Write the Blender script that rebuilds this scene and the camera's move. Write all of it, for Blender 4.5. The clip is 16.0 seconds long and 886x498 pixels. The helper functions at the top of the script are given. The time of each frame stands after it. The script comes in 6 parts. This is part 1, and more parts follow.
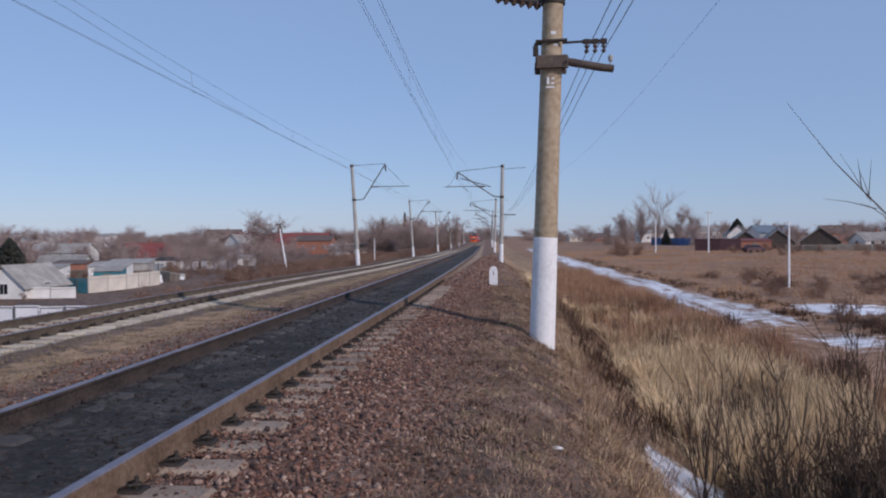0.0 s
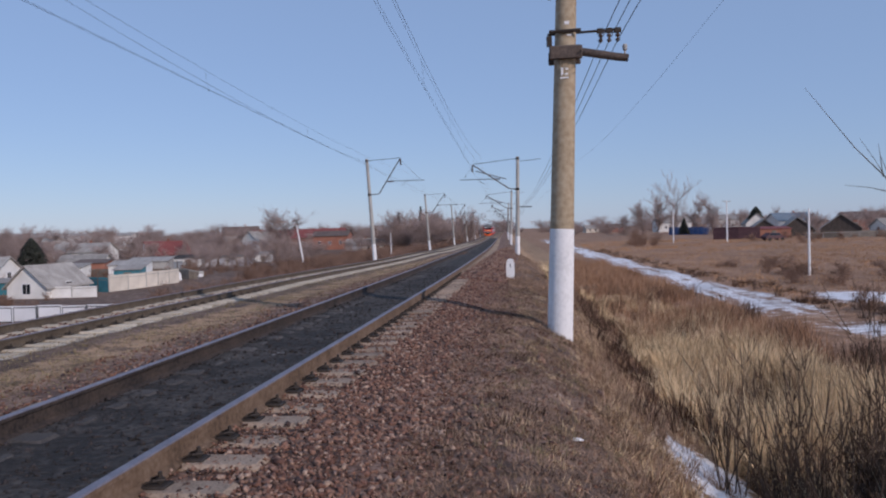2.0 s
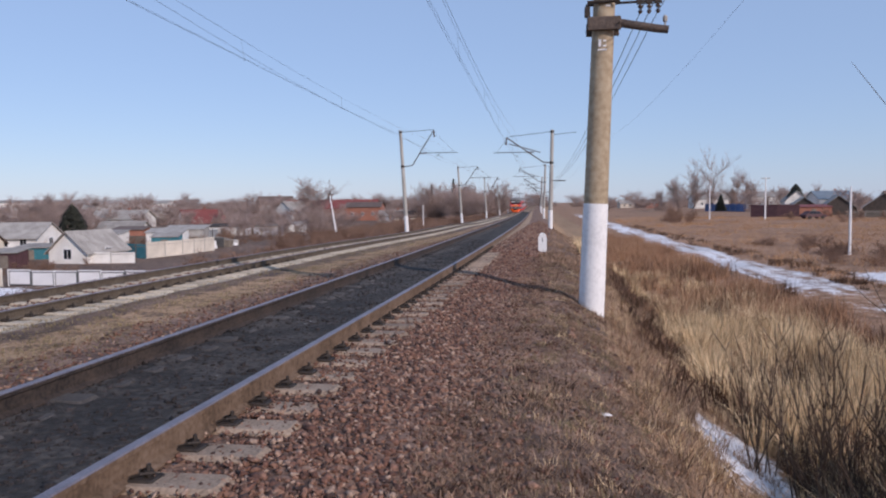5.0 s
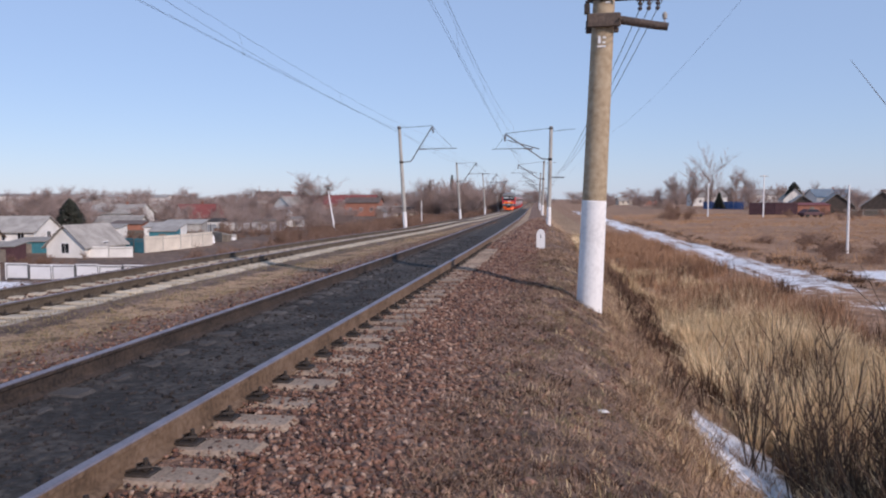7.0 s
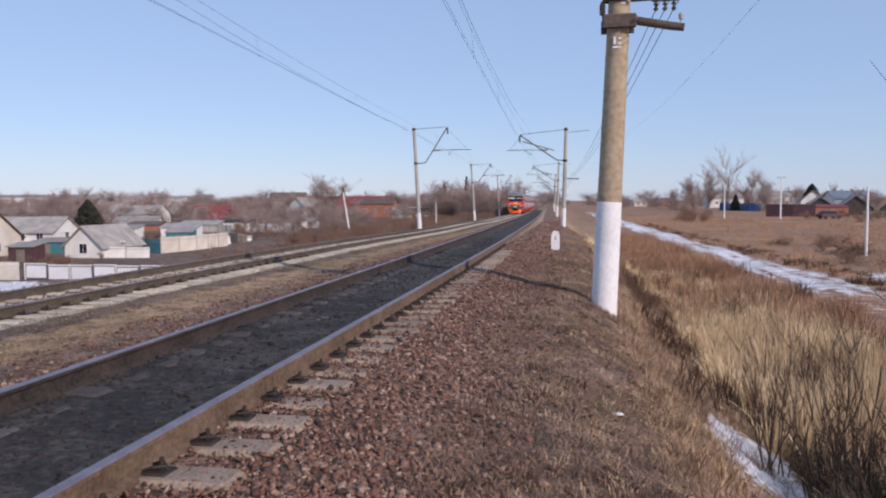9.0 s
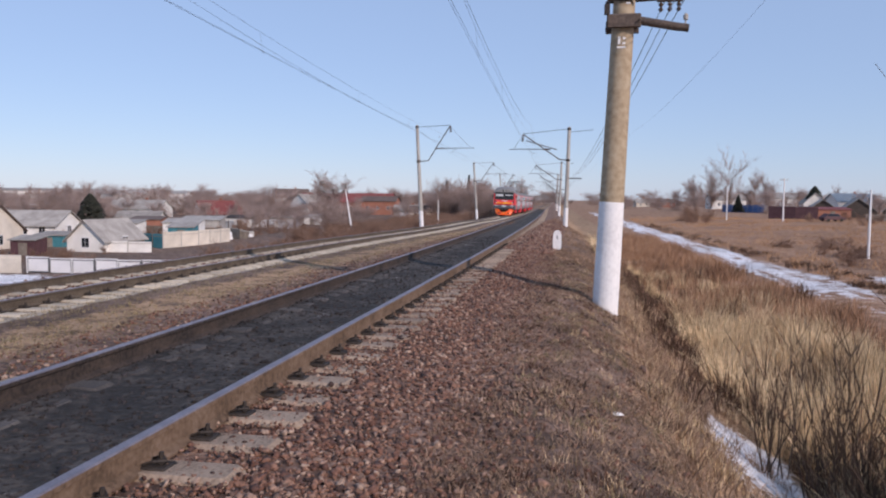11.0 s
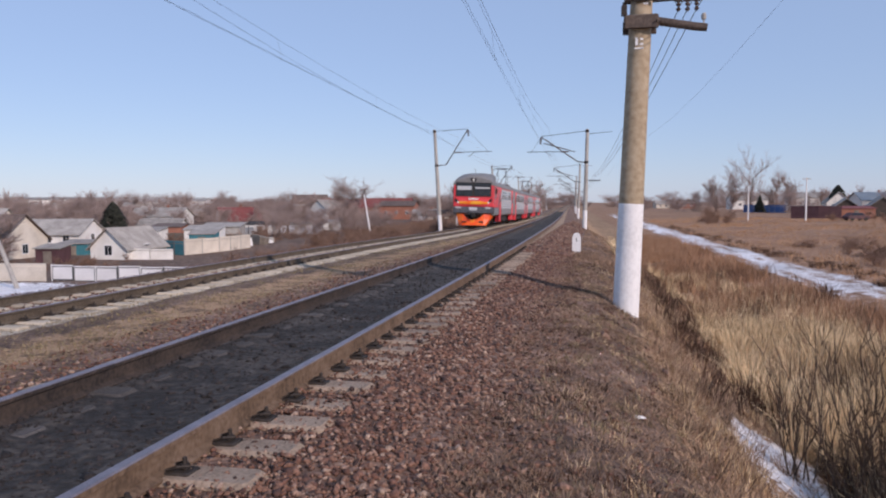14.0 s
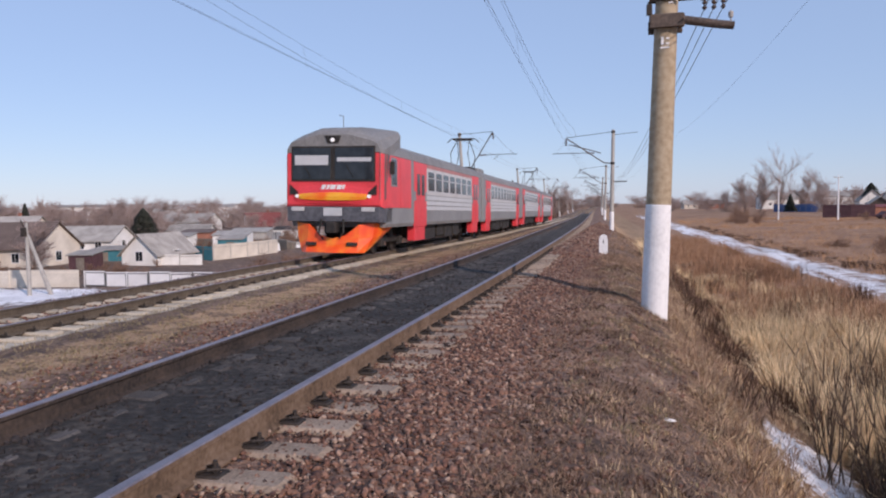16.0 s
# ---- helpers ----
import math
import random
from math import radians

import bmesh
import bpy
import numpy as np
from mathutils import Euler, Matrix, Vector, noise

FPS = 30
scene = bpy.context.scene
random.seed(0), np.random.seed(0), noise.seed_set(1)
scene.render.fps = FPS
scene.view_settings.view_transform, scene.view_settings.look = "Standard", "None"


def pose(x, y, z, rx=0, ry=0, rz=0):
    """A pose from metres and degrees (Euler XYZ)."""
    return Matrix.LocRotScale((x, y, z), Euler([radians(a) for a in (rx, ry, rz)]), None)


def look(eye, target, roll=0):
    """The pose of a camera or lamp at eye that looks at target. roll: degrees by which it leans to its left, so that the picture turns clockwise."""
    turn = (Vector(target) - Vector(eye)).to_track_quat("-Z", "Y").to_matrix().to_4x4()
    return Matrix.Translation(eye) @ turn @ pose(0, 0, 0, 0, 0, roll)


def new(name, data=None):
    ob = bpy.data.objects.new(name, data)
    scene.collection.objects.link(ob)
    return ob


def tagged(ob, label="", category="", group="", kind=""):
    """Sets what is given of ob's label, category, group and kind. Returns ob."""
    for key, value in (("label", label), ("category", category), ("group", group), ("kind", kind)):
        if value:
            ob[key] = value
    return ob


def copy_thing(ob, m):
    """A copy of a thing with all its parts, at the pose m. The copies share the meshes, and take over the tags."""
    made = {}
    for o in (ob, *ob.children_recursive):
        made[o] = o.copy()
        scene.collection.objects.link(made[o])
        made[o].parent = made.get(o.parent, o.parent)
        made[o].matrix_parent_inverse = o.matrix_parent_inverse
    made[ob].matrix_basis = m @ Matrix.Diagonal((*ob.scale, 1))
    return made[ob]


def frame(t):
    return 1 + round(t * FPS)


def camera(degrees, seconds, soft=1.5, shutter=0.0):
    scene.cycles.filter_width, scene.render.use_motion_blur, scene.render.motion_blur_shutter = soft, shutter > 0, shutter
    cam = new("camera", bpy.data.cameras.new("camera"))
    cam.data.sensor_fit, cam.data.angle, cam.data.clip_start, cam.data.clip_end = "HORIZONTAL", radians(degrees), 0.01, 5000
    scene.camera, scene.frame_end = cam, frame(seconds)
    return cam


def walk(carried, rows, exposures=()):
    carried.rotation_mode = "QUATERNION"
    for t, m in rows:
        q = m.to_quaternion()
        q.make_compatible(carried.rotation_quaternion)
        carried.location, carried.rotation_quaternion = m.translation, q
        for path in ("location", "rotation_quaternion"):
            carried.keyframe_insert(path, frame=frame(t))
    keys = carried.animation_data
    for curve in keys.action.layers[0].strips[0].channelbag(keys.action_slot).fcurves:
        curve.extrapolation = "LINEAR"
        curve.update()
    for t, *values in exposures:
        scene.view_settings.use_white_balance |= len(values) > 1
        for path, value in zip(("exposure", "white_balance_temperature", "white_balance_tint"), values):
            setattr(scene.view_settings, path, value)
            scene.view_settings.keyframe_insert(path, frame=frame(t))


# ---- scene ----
# Metres. y runs ahead along the near track, x to the right, z = 0 is the near track's rail head beside the camera.
EYE = (0.0, 0.0, 1.29)
cam = camera(61.9, 16.0, soft=2.1)
# seconds, yaw, pitch, roll in degrees: a hand-held camera that turns on the spot
PATH = (
    (0, 5.326, -0.965, -0.599),
    (0.5, 5.529, -0.549, -0.886),
    (1, 6.070, -0.320, -1.212),
    (1.5, 6.514, -0.573, -1.633),
    (2, 6.605, -1.453, -1.586),
    (2.5, 7.017, -1.827, -1.213),
    (3, 8.087, -2.086, -0.984),
    (3.5, 8.507, -2.219, -0.893),
    (4, 8.636, -2.552, -0.735),
    (4.5, 9.074, -3.250, -0.748),
    (7, 8.981, -3.832, -0.340),
    (7.5, 9.667, -3.728, -0.470),
    (8, 9.786, -3.466, -0.371),
    (8.5, 10.076, -3.700, -0.504),
    (9, 10.095, -3.728, -0.280),
    (11.5, 10.279, -3.952, 0.450),
    (12, 10.508, -4.068, 0.265),
    (12.5, 10.672, -3.575, 0.131),
    (13, 10.986, -3.072, -0.055),
    (13.5, 11.289, -3.208, -0.177),
    (14, 11.695, -3.564, -0.345),
    (14.5, 12.567, -3.730, -0.740),
    (15, 13.031, -3.542, -0.739),
    (15.5, 13.358, -3.670, -0.864),
    (16, 13.705, -3.302, -1.000),
)


def turned(yaw, pitch, roll):
    return Matrix.Translation(EYE) @ pose(0, 0, 0, 0, 0, yaw) @ pose(0, 0, 0, 90 + pitch) @ pose(0, 0, 0, 0, 0, roll)


walk(cam, [(t, turned(a, b, c)) for t, a, b, c in PATH],
     [(0, -0.33, 5900, 22), (1.2, -0.38, 5940, 22), (2.5, -0.28, 6000, 23), (4.5, -0.08, 6150, 23), (9, 0.04, 6300, 24), (12.5, 0.02, 6330, 24), (14, -0.03, 6340, 25), (15.5, 0.03, 6350, 25), (16, 0.04, 6350, 25)])

# ---- light ----
SUN_TO = Vector((1.0, -0.85, 0.0)).normalized()
SUN_UP = 27.0
world = bpy.data.worlds.new("sky")
scene.world = world
world.use_nodes = True
wn = world.node_tree.nodes
sky = wn.new("ShaderNodeTexSky")
sky.sky_type, sky.sun_disc = "NISHITA", False
sky.sun_elevation, sky.sun_rotation = radians(SUN_UP), math.atan2(SUN_TO.x, SUN_TO.y)
sky.air_density, sky.dust_density, sky.ozone_density = 1.0, 0.2, 3.0
wn["Background"].inputs["Strength"].default_value = 0.12
# thin even haze over the clear sky
haze = wn.new("ShaderNodeMix")
haze.data_type = "RGBA"
haze.inputs[0].default_value = 0.62
haze.inputs[7].default_value = (3.1, 4.5, 6.15, 1)
world.node_tree.links.new(sky.outputs[0], haze.inputs[6])
world.node_tree.links.new(haze.outputs[2], wn["Background"].inputs["Color"])
sun = new("sun", bpy.data.lights.new("sun", "SUN"))
sun.data.energy, sun.data.angle, sun.data.color = 3.0, radians(0.6), (1.0, 0.88, 0.72)
toward = Vector((SUN_TO.x * math.cos(radians(SUN_UP)), SUN_TO.y * math.cos(radians(SUN_UP)), math.sin(radians(SUN_UP))))
sun.matrix_world = look(toward * 50, (0, 0, 0))


# ---- materials ----
def shade(name, colours, rough=0.8, metal=0.0, scale=4.0, fine=40.0, bump=0.3, vary=0.0, depth=0.02):
    """A procedural surface: two or three colours mixed by noise at two scales, with bump; vary: tint from piece to piece."""
    m = bpy.data.materials.new(name)
    m.use_nodes = True
    n, l = m.node_tree.nodes, m.node_tree.links
    b = n["Principled BSDF"]
    b.inputs["Roughness"].default_value, b.inputs["Metallic"].default_value = rough, metal
    co = n.new("ShaderNodeTexCoord")
    big, small = n.new("ShaderNodeTexNoise"), n.new("ShaderNodeTexNoise")
    for tex, s, d in ((big, scale, 4), (small, fine, 3)):
        tex.inputs["Scale"].default_value, tex.inputs["Detail"].default_value = s, d
        l.new(co.outputs["Object"], tex.inputs["Vector"])
    mid = n.new("ShaderNodeMath")
    mid.operation = "MULTIPLY_ADD"
    mid.inputs[1].default_value, mid.inputs[2].default_value = 0.5, 0.0
    l.new(small.outputs["Fac"], mid.inputs[0])
    add = n.new("ShaderNodeMath")
    add.operation = "MULTIPLY_ADD"
    add.inputs[1].default_value = 0.5
    l.new(big.outputs["Fac"], add.inputs[0])
    l.new(mid.outputs[0], add.inputs[2])
    ramp = n.new("ShaderNodeValToRGB")
    e = ramp.color_ramp.elements
    while len(e) < len(colours):
        e.new(0.5)
    for i, c in enumerate(colours):
        e[i].position = 0.36 + 0.28 * i / max(1, len(colours) - 1)
        e[i].color = (*c, 1)
    l.new(add.outputs[0], ramp.inputs[0])
    out = ramp.outputs[0]
    if vary:
        info = n.new("ShaderNodeObjectInfo")
        geo = n.new("ShaderNodeNewGeometry")
        sm = n.new("ShaderNodeMath")
        l.new(info.outputs["Random"], sm.inputs[0])
        l.new(geo.outputs["Random Per Island"], sm.inputs[1])
        fr = n.new("ShaderNodeMath")
        fr.operation = "FRACT"
        l.new(sm.outputs[0], fr.inputs[0])
        mr = n.new("ShaderNodeMapRange")
        mr.inputs["To Min"].default_value, mr.inputs["To Max"].default_value = 1 - vary, 1 + vary
        l.new(fr.outputs[0], mr.inputs["Value"])
        hs = n.new("ShaderNodeHueSaturation")
        l.new(mr.outputs[0], hs.inputs["Value"])
        l.new(out, hs.inputs["Color"])
        out = hs.outputs[0]
    l.new(out, b.inputs["Base Color"])
    if bump:
        bp = n.new("ShaderNodeBump")
        bp.inputs["Strength"].default_value, bp.inputs["Distance"].default_value = bump, depth
        l.new(small.outputs["Fac"], bp.inputs["Height"])
        l.new(bp.outputs[0], b.inputs["Normal"])
    return m


def glow(name, colour, strength):
    m = bpy.data.materials.new(name)
    m.use_nodes = True
    b = m.node_tree.nodes["Principled BSDF"]
    b.inputs["Base Color"].default_value = (*colour, 1)
    b.inputs["Emission Color"].default_value = (*colour, 1)
    b.inputs["Emission Strength"].default_value = strength
    return m


def two(c, k=0.72, j=1.2):
    return [tuple(min(1, v * k) for v in c), tuple(min(1, v * j) for v in c)]


M_RUST = shade("rail_rust", [(0.095, 0.06, 0.037), (0.175, 0.113, 0.072), (0.24, 0.165, 0.115)], 0.85, 0.2, 3, 30, 0.3)
M_STEEL = shade("rail_head_steel", [(0.18, 0.155, 0.175), (0.32, 0.285, 0.31)], 0.5, 0.55, 6, 80, 0.05)
M_SLEEPER = shade("sleeper_concrete", [(0.15, 0.108, 0.078), (0.275, 0.205, 0.15), (0.375, 0.285, 0.215)], 0.9, 0, 3, 45, 0.5, 0.22)
M_PALESLEEPER = shade("pale_sleeper", [(0.36, 0.30, 0.23), (0.54, 0.47, 0.37)], 0.9, 0, 3, 45, 0.4, 0.2)
M_OILRUST = shade("oily_rail_rust", [(0.022, 0.017, 0.015), (0.06, 0.043, 0.034), (0.095, 0.066, 0.05)], 0.8, 0.2, 3, 30, 0.3)
M_DARKRUST = shade("dark_rail_rust", [(0.08, 0.06, 0.043), (0.16, 0.125, 0.09)], 0.85, 0.2, 3, 30, 0.3)
M_OILED = shade("oiled_sleeper", [(0.055, 0.049, 0.047), (0.12, 0.106, 0.098)], 0.9, 0, 3, 40, 0.5, 0.25)
M_DARKSTONE = shade("sooty_ballast", [(0.015, 0.012, 0.012), (0.044, 0.035, 0.034)], 0.9, 0, 8, 60, 0.4, 0.6)
M_CONCRETE = shade("pole_concrete", [(0.25, 0.185, 0.115), (0.38, 0.295, 0.195), (0.46, 0.375, 0.265)], 0.85, 0, 0.9, 11, 0.15)
M_GREYCON = shade("grey_concrete", [(0.30, 0.28, 0.26), (0.48, 0.46, 0.42)], 0.88, 0, 1.5, 30, 0.3)
M_WHITE = shade("lime_white", [(0.70, 0.69, 0.69), (0.80, 0.79, 0.79), (0.84, 0.83, 0.83)], 0.8, 0, 1.1, 14, 0.12)
M_IRON = shade("dark_iron", [(0.025, 0.02, 0.018), (0.07, 0.055, 0.045)], 0.7, 0.4, 4, 40, 0.2)
M_GALV = shade("grey_steel", [(0.10, 0.10, 0.10), (0.20, 0.20, 0.20)], 0.6, 0.5, 4, 40, 0.2)
M_WIRE = shade("wire_metal", [(0.03, 0.03, 0.035), (0.07, 0.065, 0.06)], 0.55, 0.5, 4, 40, 0)
M_GLASSY = shade("insulator_glaze", [(0.05, 0.03, 0.02), (0.16, 0.12, 0.10)], 0.25, 0, 5, 40, 0)
M_RED = shade("train_red", two((0.78, 0.06, 0.07), 0.85, 1.12), 0.38, 0, 1.2, 18, 0.05)
M_TGREY = shade("train_grey", two((0.25, 0.25, 0.25), 0.8, 1.15), 0.5, 0, 1.0, 18, 0.08)
M_TLIGHT = shade("train_light_grey", two((0.55, 0.54, 0.53), 0.85, 1.1), 0.45, 0, 1.0, 18, 0.05)
M_TROOF = shade("train_roof", two((0.22, 0.215, 0.21), 0.75, 1.2), 0.65, 0, 1.0, 12, 0.15)
M_TPINK = shade("train_faded_red", two((0.46, 0.19, 0.175), 0.85, 1.1), 0.5, 0, 1.0, 18, 0.05)
# plough orange; its yellower patches put sun highlights into the colour
M_ORANGE = shade("orange_with_highlights", [(0.86, 0.055, 0.010), (0.92, 0.12, 0.012), (0.96, 0.27, 0.018)], 0.38, 0, 1.1, 2.6, 0.04)
M_YELLOW = shade("signal_amber", [(0.95, 0.15, 0.012), (0.95, 0.40, 0.025), (0.96, 0.52, 0.05)], 0.36, 0, 0.8, 1.7, 0.03)
M_BLACK = shade("underframe_black", [(0.012, 0.011, 0.011), (0.05, 0.042, 0.036)], 0.8, 0.1, 3, 30, 0.3)
M_GLASS = shade("dark_window_glass", [(0.012, 0.014, 0.018), (0.03, 0.034, 0.04)], 0.06, 0, 1, 4, 0)
M_BEAM = shade("beam_blue_grey", [(0.055, 0.057, 0.068), (0.13, 0.13, 0.145)], 0.55, 0, 1.0, 8, 0.1)
M_BLIND = shade("pale_blind", two((0.55, 0.56, 0.57), 0.9, 1.05), 0.6, 0, 3, 20, 0.1)
# faint emission added to brighten the glass; these train lamps are not lit
M_LAMP = glow("lamp_glass_glow", (0.9, 0.9, 0.86), 0.18)
M_BARK = shade("grey_bark", [(0.07, 0.055, 0.045), (0.16, 0.125, 0.10)], 0.95, 0, 5, 40, 0.4, 0.2)
# twigs paler than bark: distance haze is put into the base colour
M_TWIG = shade("hazed_bare_twigs", [(0.29, 0.215, 0.19), (0.46, 0.35, 0.31)], 0.95, 0, 0.2, 3, 0, 0.35)
M_BROWNTWIG = shade("brown_twigs", [(0.186, 0.109, 0.077), (0.341, 0.21, 0.147)], 0.95, 0, 0.2, 3, 0, 0.35)
M_STEM = shade("dark_stems", [(0.055, 0.033, 0.022), (0.135, 0.085, 0.054)], 0.9, 0, 3, 20, 0, 0.3)
M_WEED = shade("dark_dead_weeds", [(0.05, 0.025, 0.016), (0.12, 0.064, 0.038)], 0.95, 0, 0.8, 8, 0, 0.4)
M_FIR = shade("fir_needles", [(0.020, 0.024, 0.018), (0.046, 0.048, 0.036)], 0.9, 0, 2, 20, 0, 0.4)
M_STRAW = shade("dry_straw_grass", [(0.48, 0.335, 0.19), (0.70, 0.52, 0.31), (0.82, 0.65, 0.42)], 0.85, 0, 0.5, 6, 0, 0.35)
M_REED = shade("russet_dry_grass", [(0.225, 0.117, 0.066), (0.36, 0.206, 0.12), (0.46, 0.278, 0.167)], 0.9, 0, 0.35, 5, 0, 0.35)
M_FIELD = shade("field_dry_grass", [(0.36, 0.195, 0.098), (0.49, 0.28, 0.148), (0.59, 0.36, 0.205)], 0.9, 0, 0.15, 2, 0, 0.2)
M_TURF = shade("short_dead_grass", [(0.15, 0.092, 0.06), (0.295, 0.19, 0.124), (0.45, 0.305, 0.21)], 0.92, 0, 0.6, 8, 0, 0.45)
M_OLIVE = shade("olive_dead_grass", [(0.12, 0.092, 0.048), (0.24, 0.19, 0.105), (0.36, 0.285, 0.17)], 0.92, 0, 0.6, 8, 0, 0.45)
M_PLASTER = shade("whitewashed_wall", [(0.62, 0.60, 0.56), (0.82, 0.80, 0.76)], 0.9, 0, 0.8, 12, 0.2, 0.1)
M_CREAM = shade("cream_wall", [(0.56, 0.50, 0.42), (0.76, 0.69, 0.59)], 0.9, 0, 0.8, 12, 0.2, 0.1)
M_BRICK = shade("red_brick_wall", [(0.26, 0.11, 0.075), (0.38, 0.17, 0.115)], 0.9, 0, 0.8, 14, 0.2, 0.1)
M_SLATE = shade("grey_slate_roof", [(0.22, 0.20, 0.18), (0.44, 0.405, 0.365)], 0.9, 0, 0.8, 10, 0.3, 0.18)
M_DARKROOF = shade("brown_roof", [(0.10, 0.07, 0.058), (0.17, 0.125, 0.105)], 0.85, 0, 0.8, 10, 0.3, 0.1)
M_REDROOF = shade("maroon_roof", [(0.17, 0.04, 0.035), (0.25, 0.07, 0.06)], 0.7, 0, 0.8, 10, 0.2, 0.1)
M_BLUEROOF = shade("blue_grey_roof", [(0.13, 0.17, 0.21), (0.20, 0.25, 0.30)], 0.7, 0, 0.8, 10, 0.2, 0.1)
M_TEAL = shade("teal_paint", [(0.03, 0.16, 0.20), (0.06, 0.24, 0.29)], 0.7, 0, 1.5, 12, 0.1)
M_BLUE = shade("blue_paint", [(0.06, 0.12, 0.30), (0.12, 0.20, 0.42)], 0.7, 0, 1.5, 12, 0.1)
M_MAROON = shade("maroon_sheet", [(0.06, 0.025, 0.03), (0.11, 0.05, 0.055)], 0.7, 0, 1.5, 12, 0.1)
M_OLDWOOD = shade("weathered_boards", [(0.13, 0.11, 0.09), (0.26, 0.22, 0.18)], 0.9, 0, 2, 25, 0.4, 0.3)
M_CLAMP = shade("tarred_timber", [(0.06, 0.044, 0.036), (0.14, 0.105, 0.085)], 0.85, 0, 2.5, 25, 0.4)
M_DARKWOOD = shade("dark_barn_boards", [(0.035, 0.028, 0.024), (0.085, 0.066, 0.055)], 0.9, 0, 2, 25, 0.4, 0.3)
M_FENCE = shade("white_fence_panel", [(0.70, 0.69, 0.69), (0.84, 0.83, 0.83)], 0.8, 0, 0.8, 15, 0.15, 0.06)
M_RUBBLE = shade("mixed_scrap", [(0.10, 0.09, 0.08), (0.35, 0.32, 0.29), (0.60, 0.58, 0.55)], 0.9, 0, 2, 12, 0.3, 0.6)


def stone_material(name, palette):
    """Crushed rock: each stone takes its own colour from the palette, with mottling on its faces."""
    m = bpy.data.materials.new(name)
    m.use_nodes = True
    n, l = m.node_tree.nodes, m.node_tree.links
    b = n["Principled BSDF"]
    b.inputs["Roughness"].default_value = 0.92
    geo, co = n.new("ShaderNodeNewGeometry"), n.new("ShaderNodeTexCoord")
    ramp = n.new("ShaderNodeValToRGB")
    ramp.color_ramp.interpolation = "CONSTANT"
    e = ramp.color_ramp.elements
    while len(e) < len(palette):
        e.new(0.5)
    for i, c in enumerate(palette):
        e[i].position, e[i].color = i / len(palette), (*c, 1)
    l.new(geo.outputs["Random Per Island"], ramp.inputs[0])
    tex = n.new("ShaderNodeTexNoise")
    tex.inputs["Scale"].default_value, tex.inputs["Detail"].default_value = 45, 4
    l.new(co.outputs["Object"], tex.inputs["Vector"])
    mr = n.new("ShaderNodeMapRange")
    mr.inputs["From Min"].default_value, mr.inputs["From Max"].default_value = 0.3, 0.7
    mr.inputs["To Min"].default_value, mr.inputs["To Max"].default_value = 0.55, 1.35
    l.new(tex.outputs["Fac"], mr.inputs["Value"])
    hs = n.new("ShaderNodeHueSaturation")
    l.new(mr.outputs[0], hs.inputs["Value"])
    l.new(ramp.outputs[0], hs.inputs["Color"])
    l.new(hs.outputs[0], b.inputs["Base Color"])
    bp = n.new("ShaderNodeBump")
    bp.inputs["Strength"].default_value, bp.inputs["Distance"].default_value = 0.5, 0.01
    l.new(tex.outputs["Fac"], bp.inputs["Height"])
    l.new(bp.outputs[0], b.inputs["Normal"])
    return m


M_STONE = stone_material("ballast_stone", [(0.165, 0.078, 0.053), (0.09, 0.045, 0.034), (0.21, 0.108, 0.074), (0.26, 0.148, 0.102), (0.052, 0.03, 0.025), (0.18, 0.088, 0.06), (0.32, 0.20, 0.145), (0.145, 0.09, 0.07), (0.22, 0.115, 0.078), (0.12, 0.058, 0.041), (0.235, 0.125, 0.085), (0.38, 0.265, 0.20)])


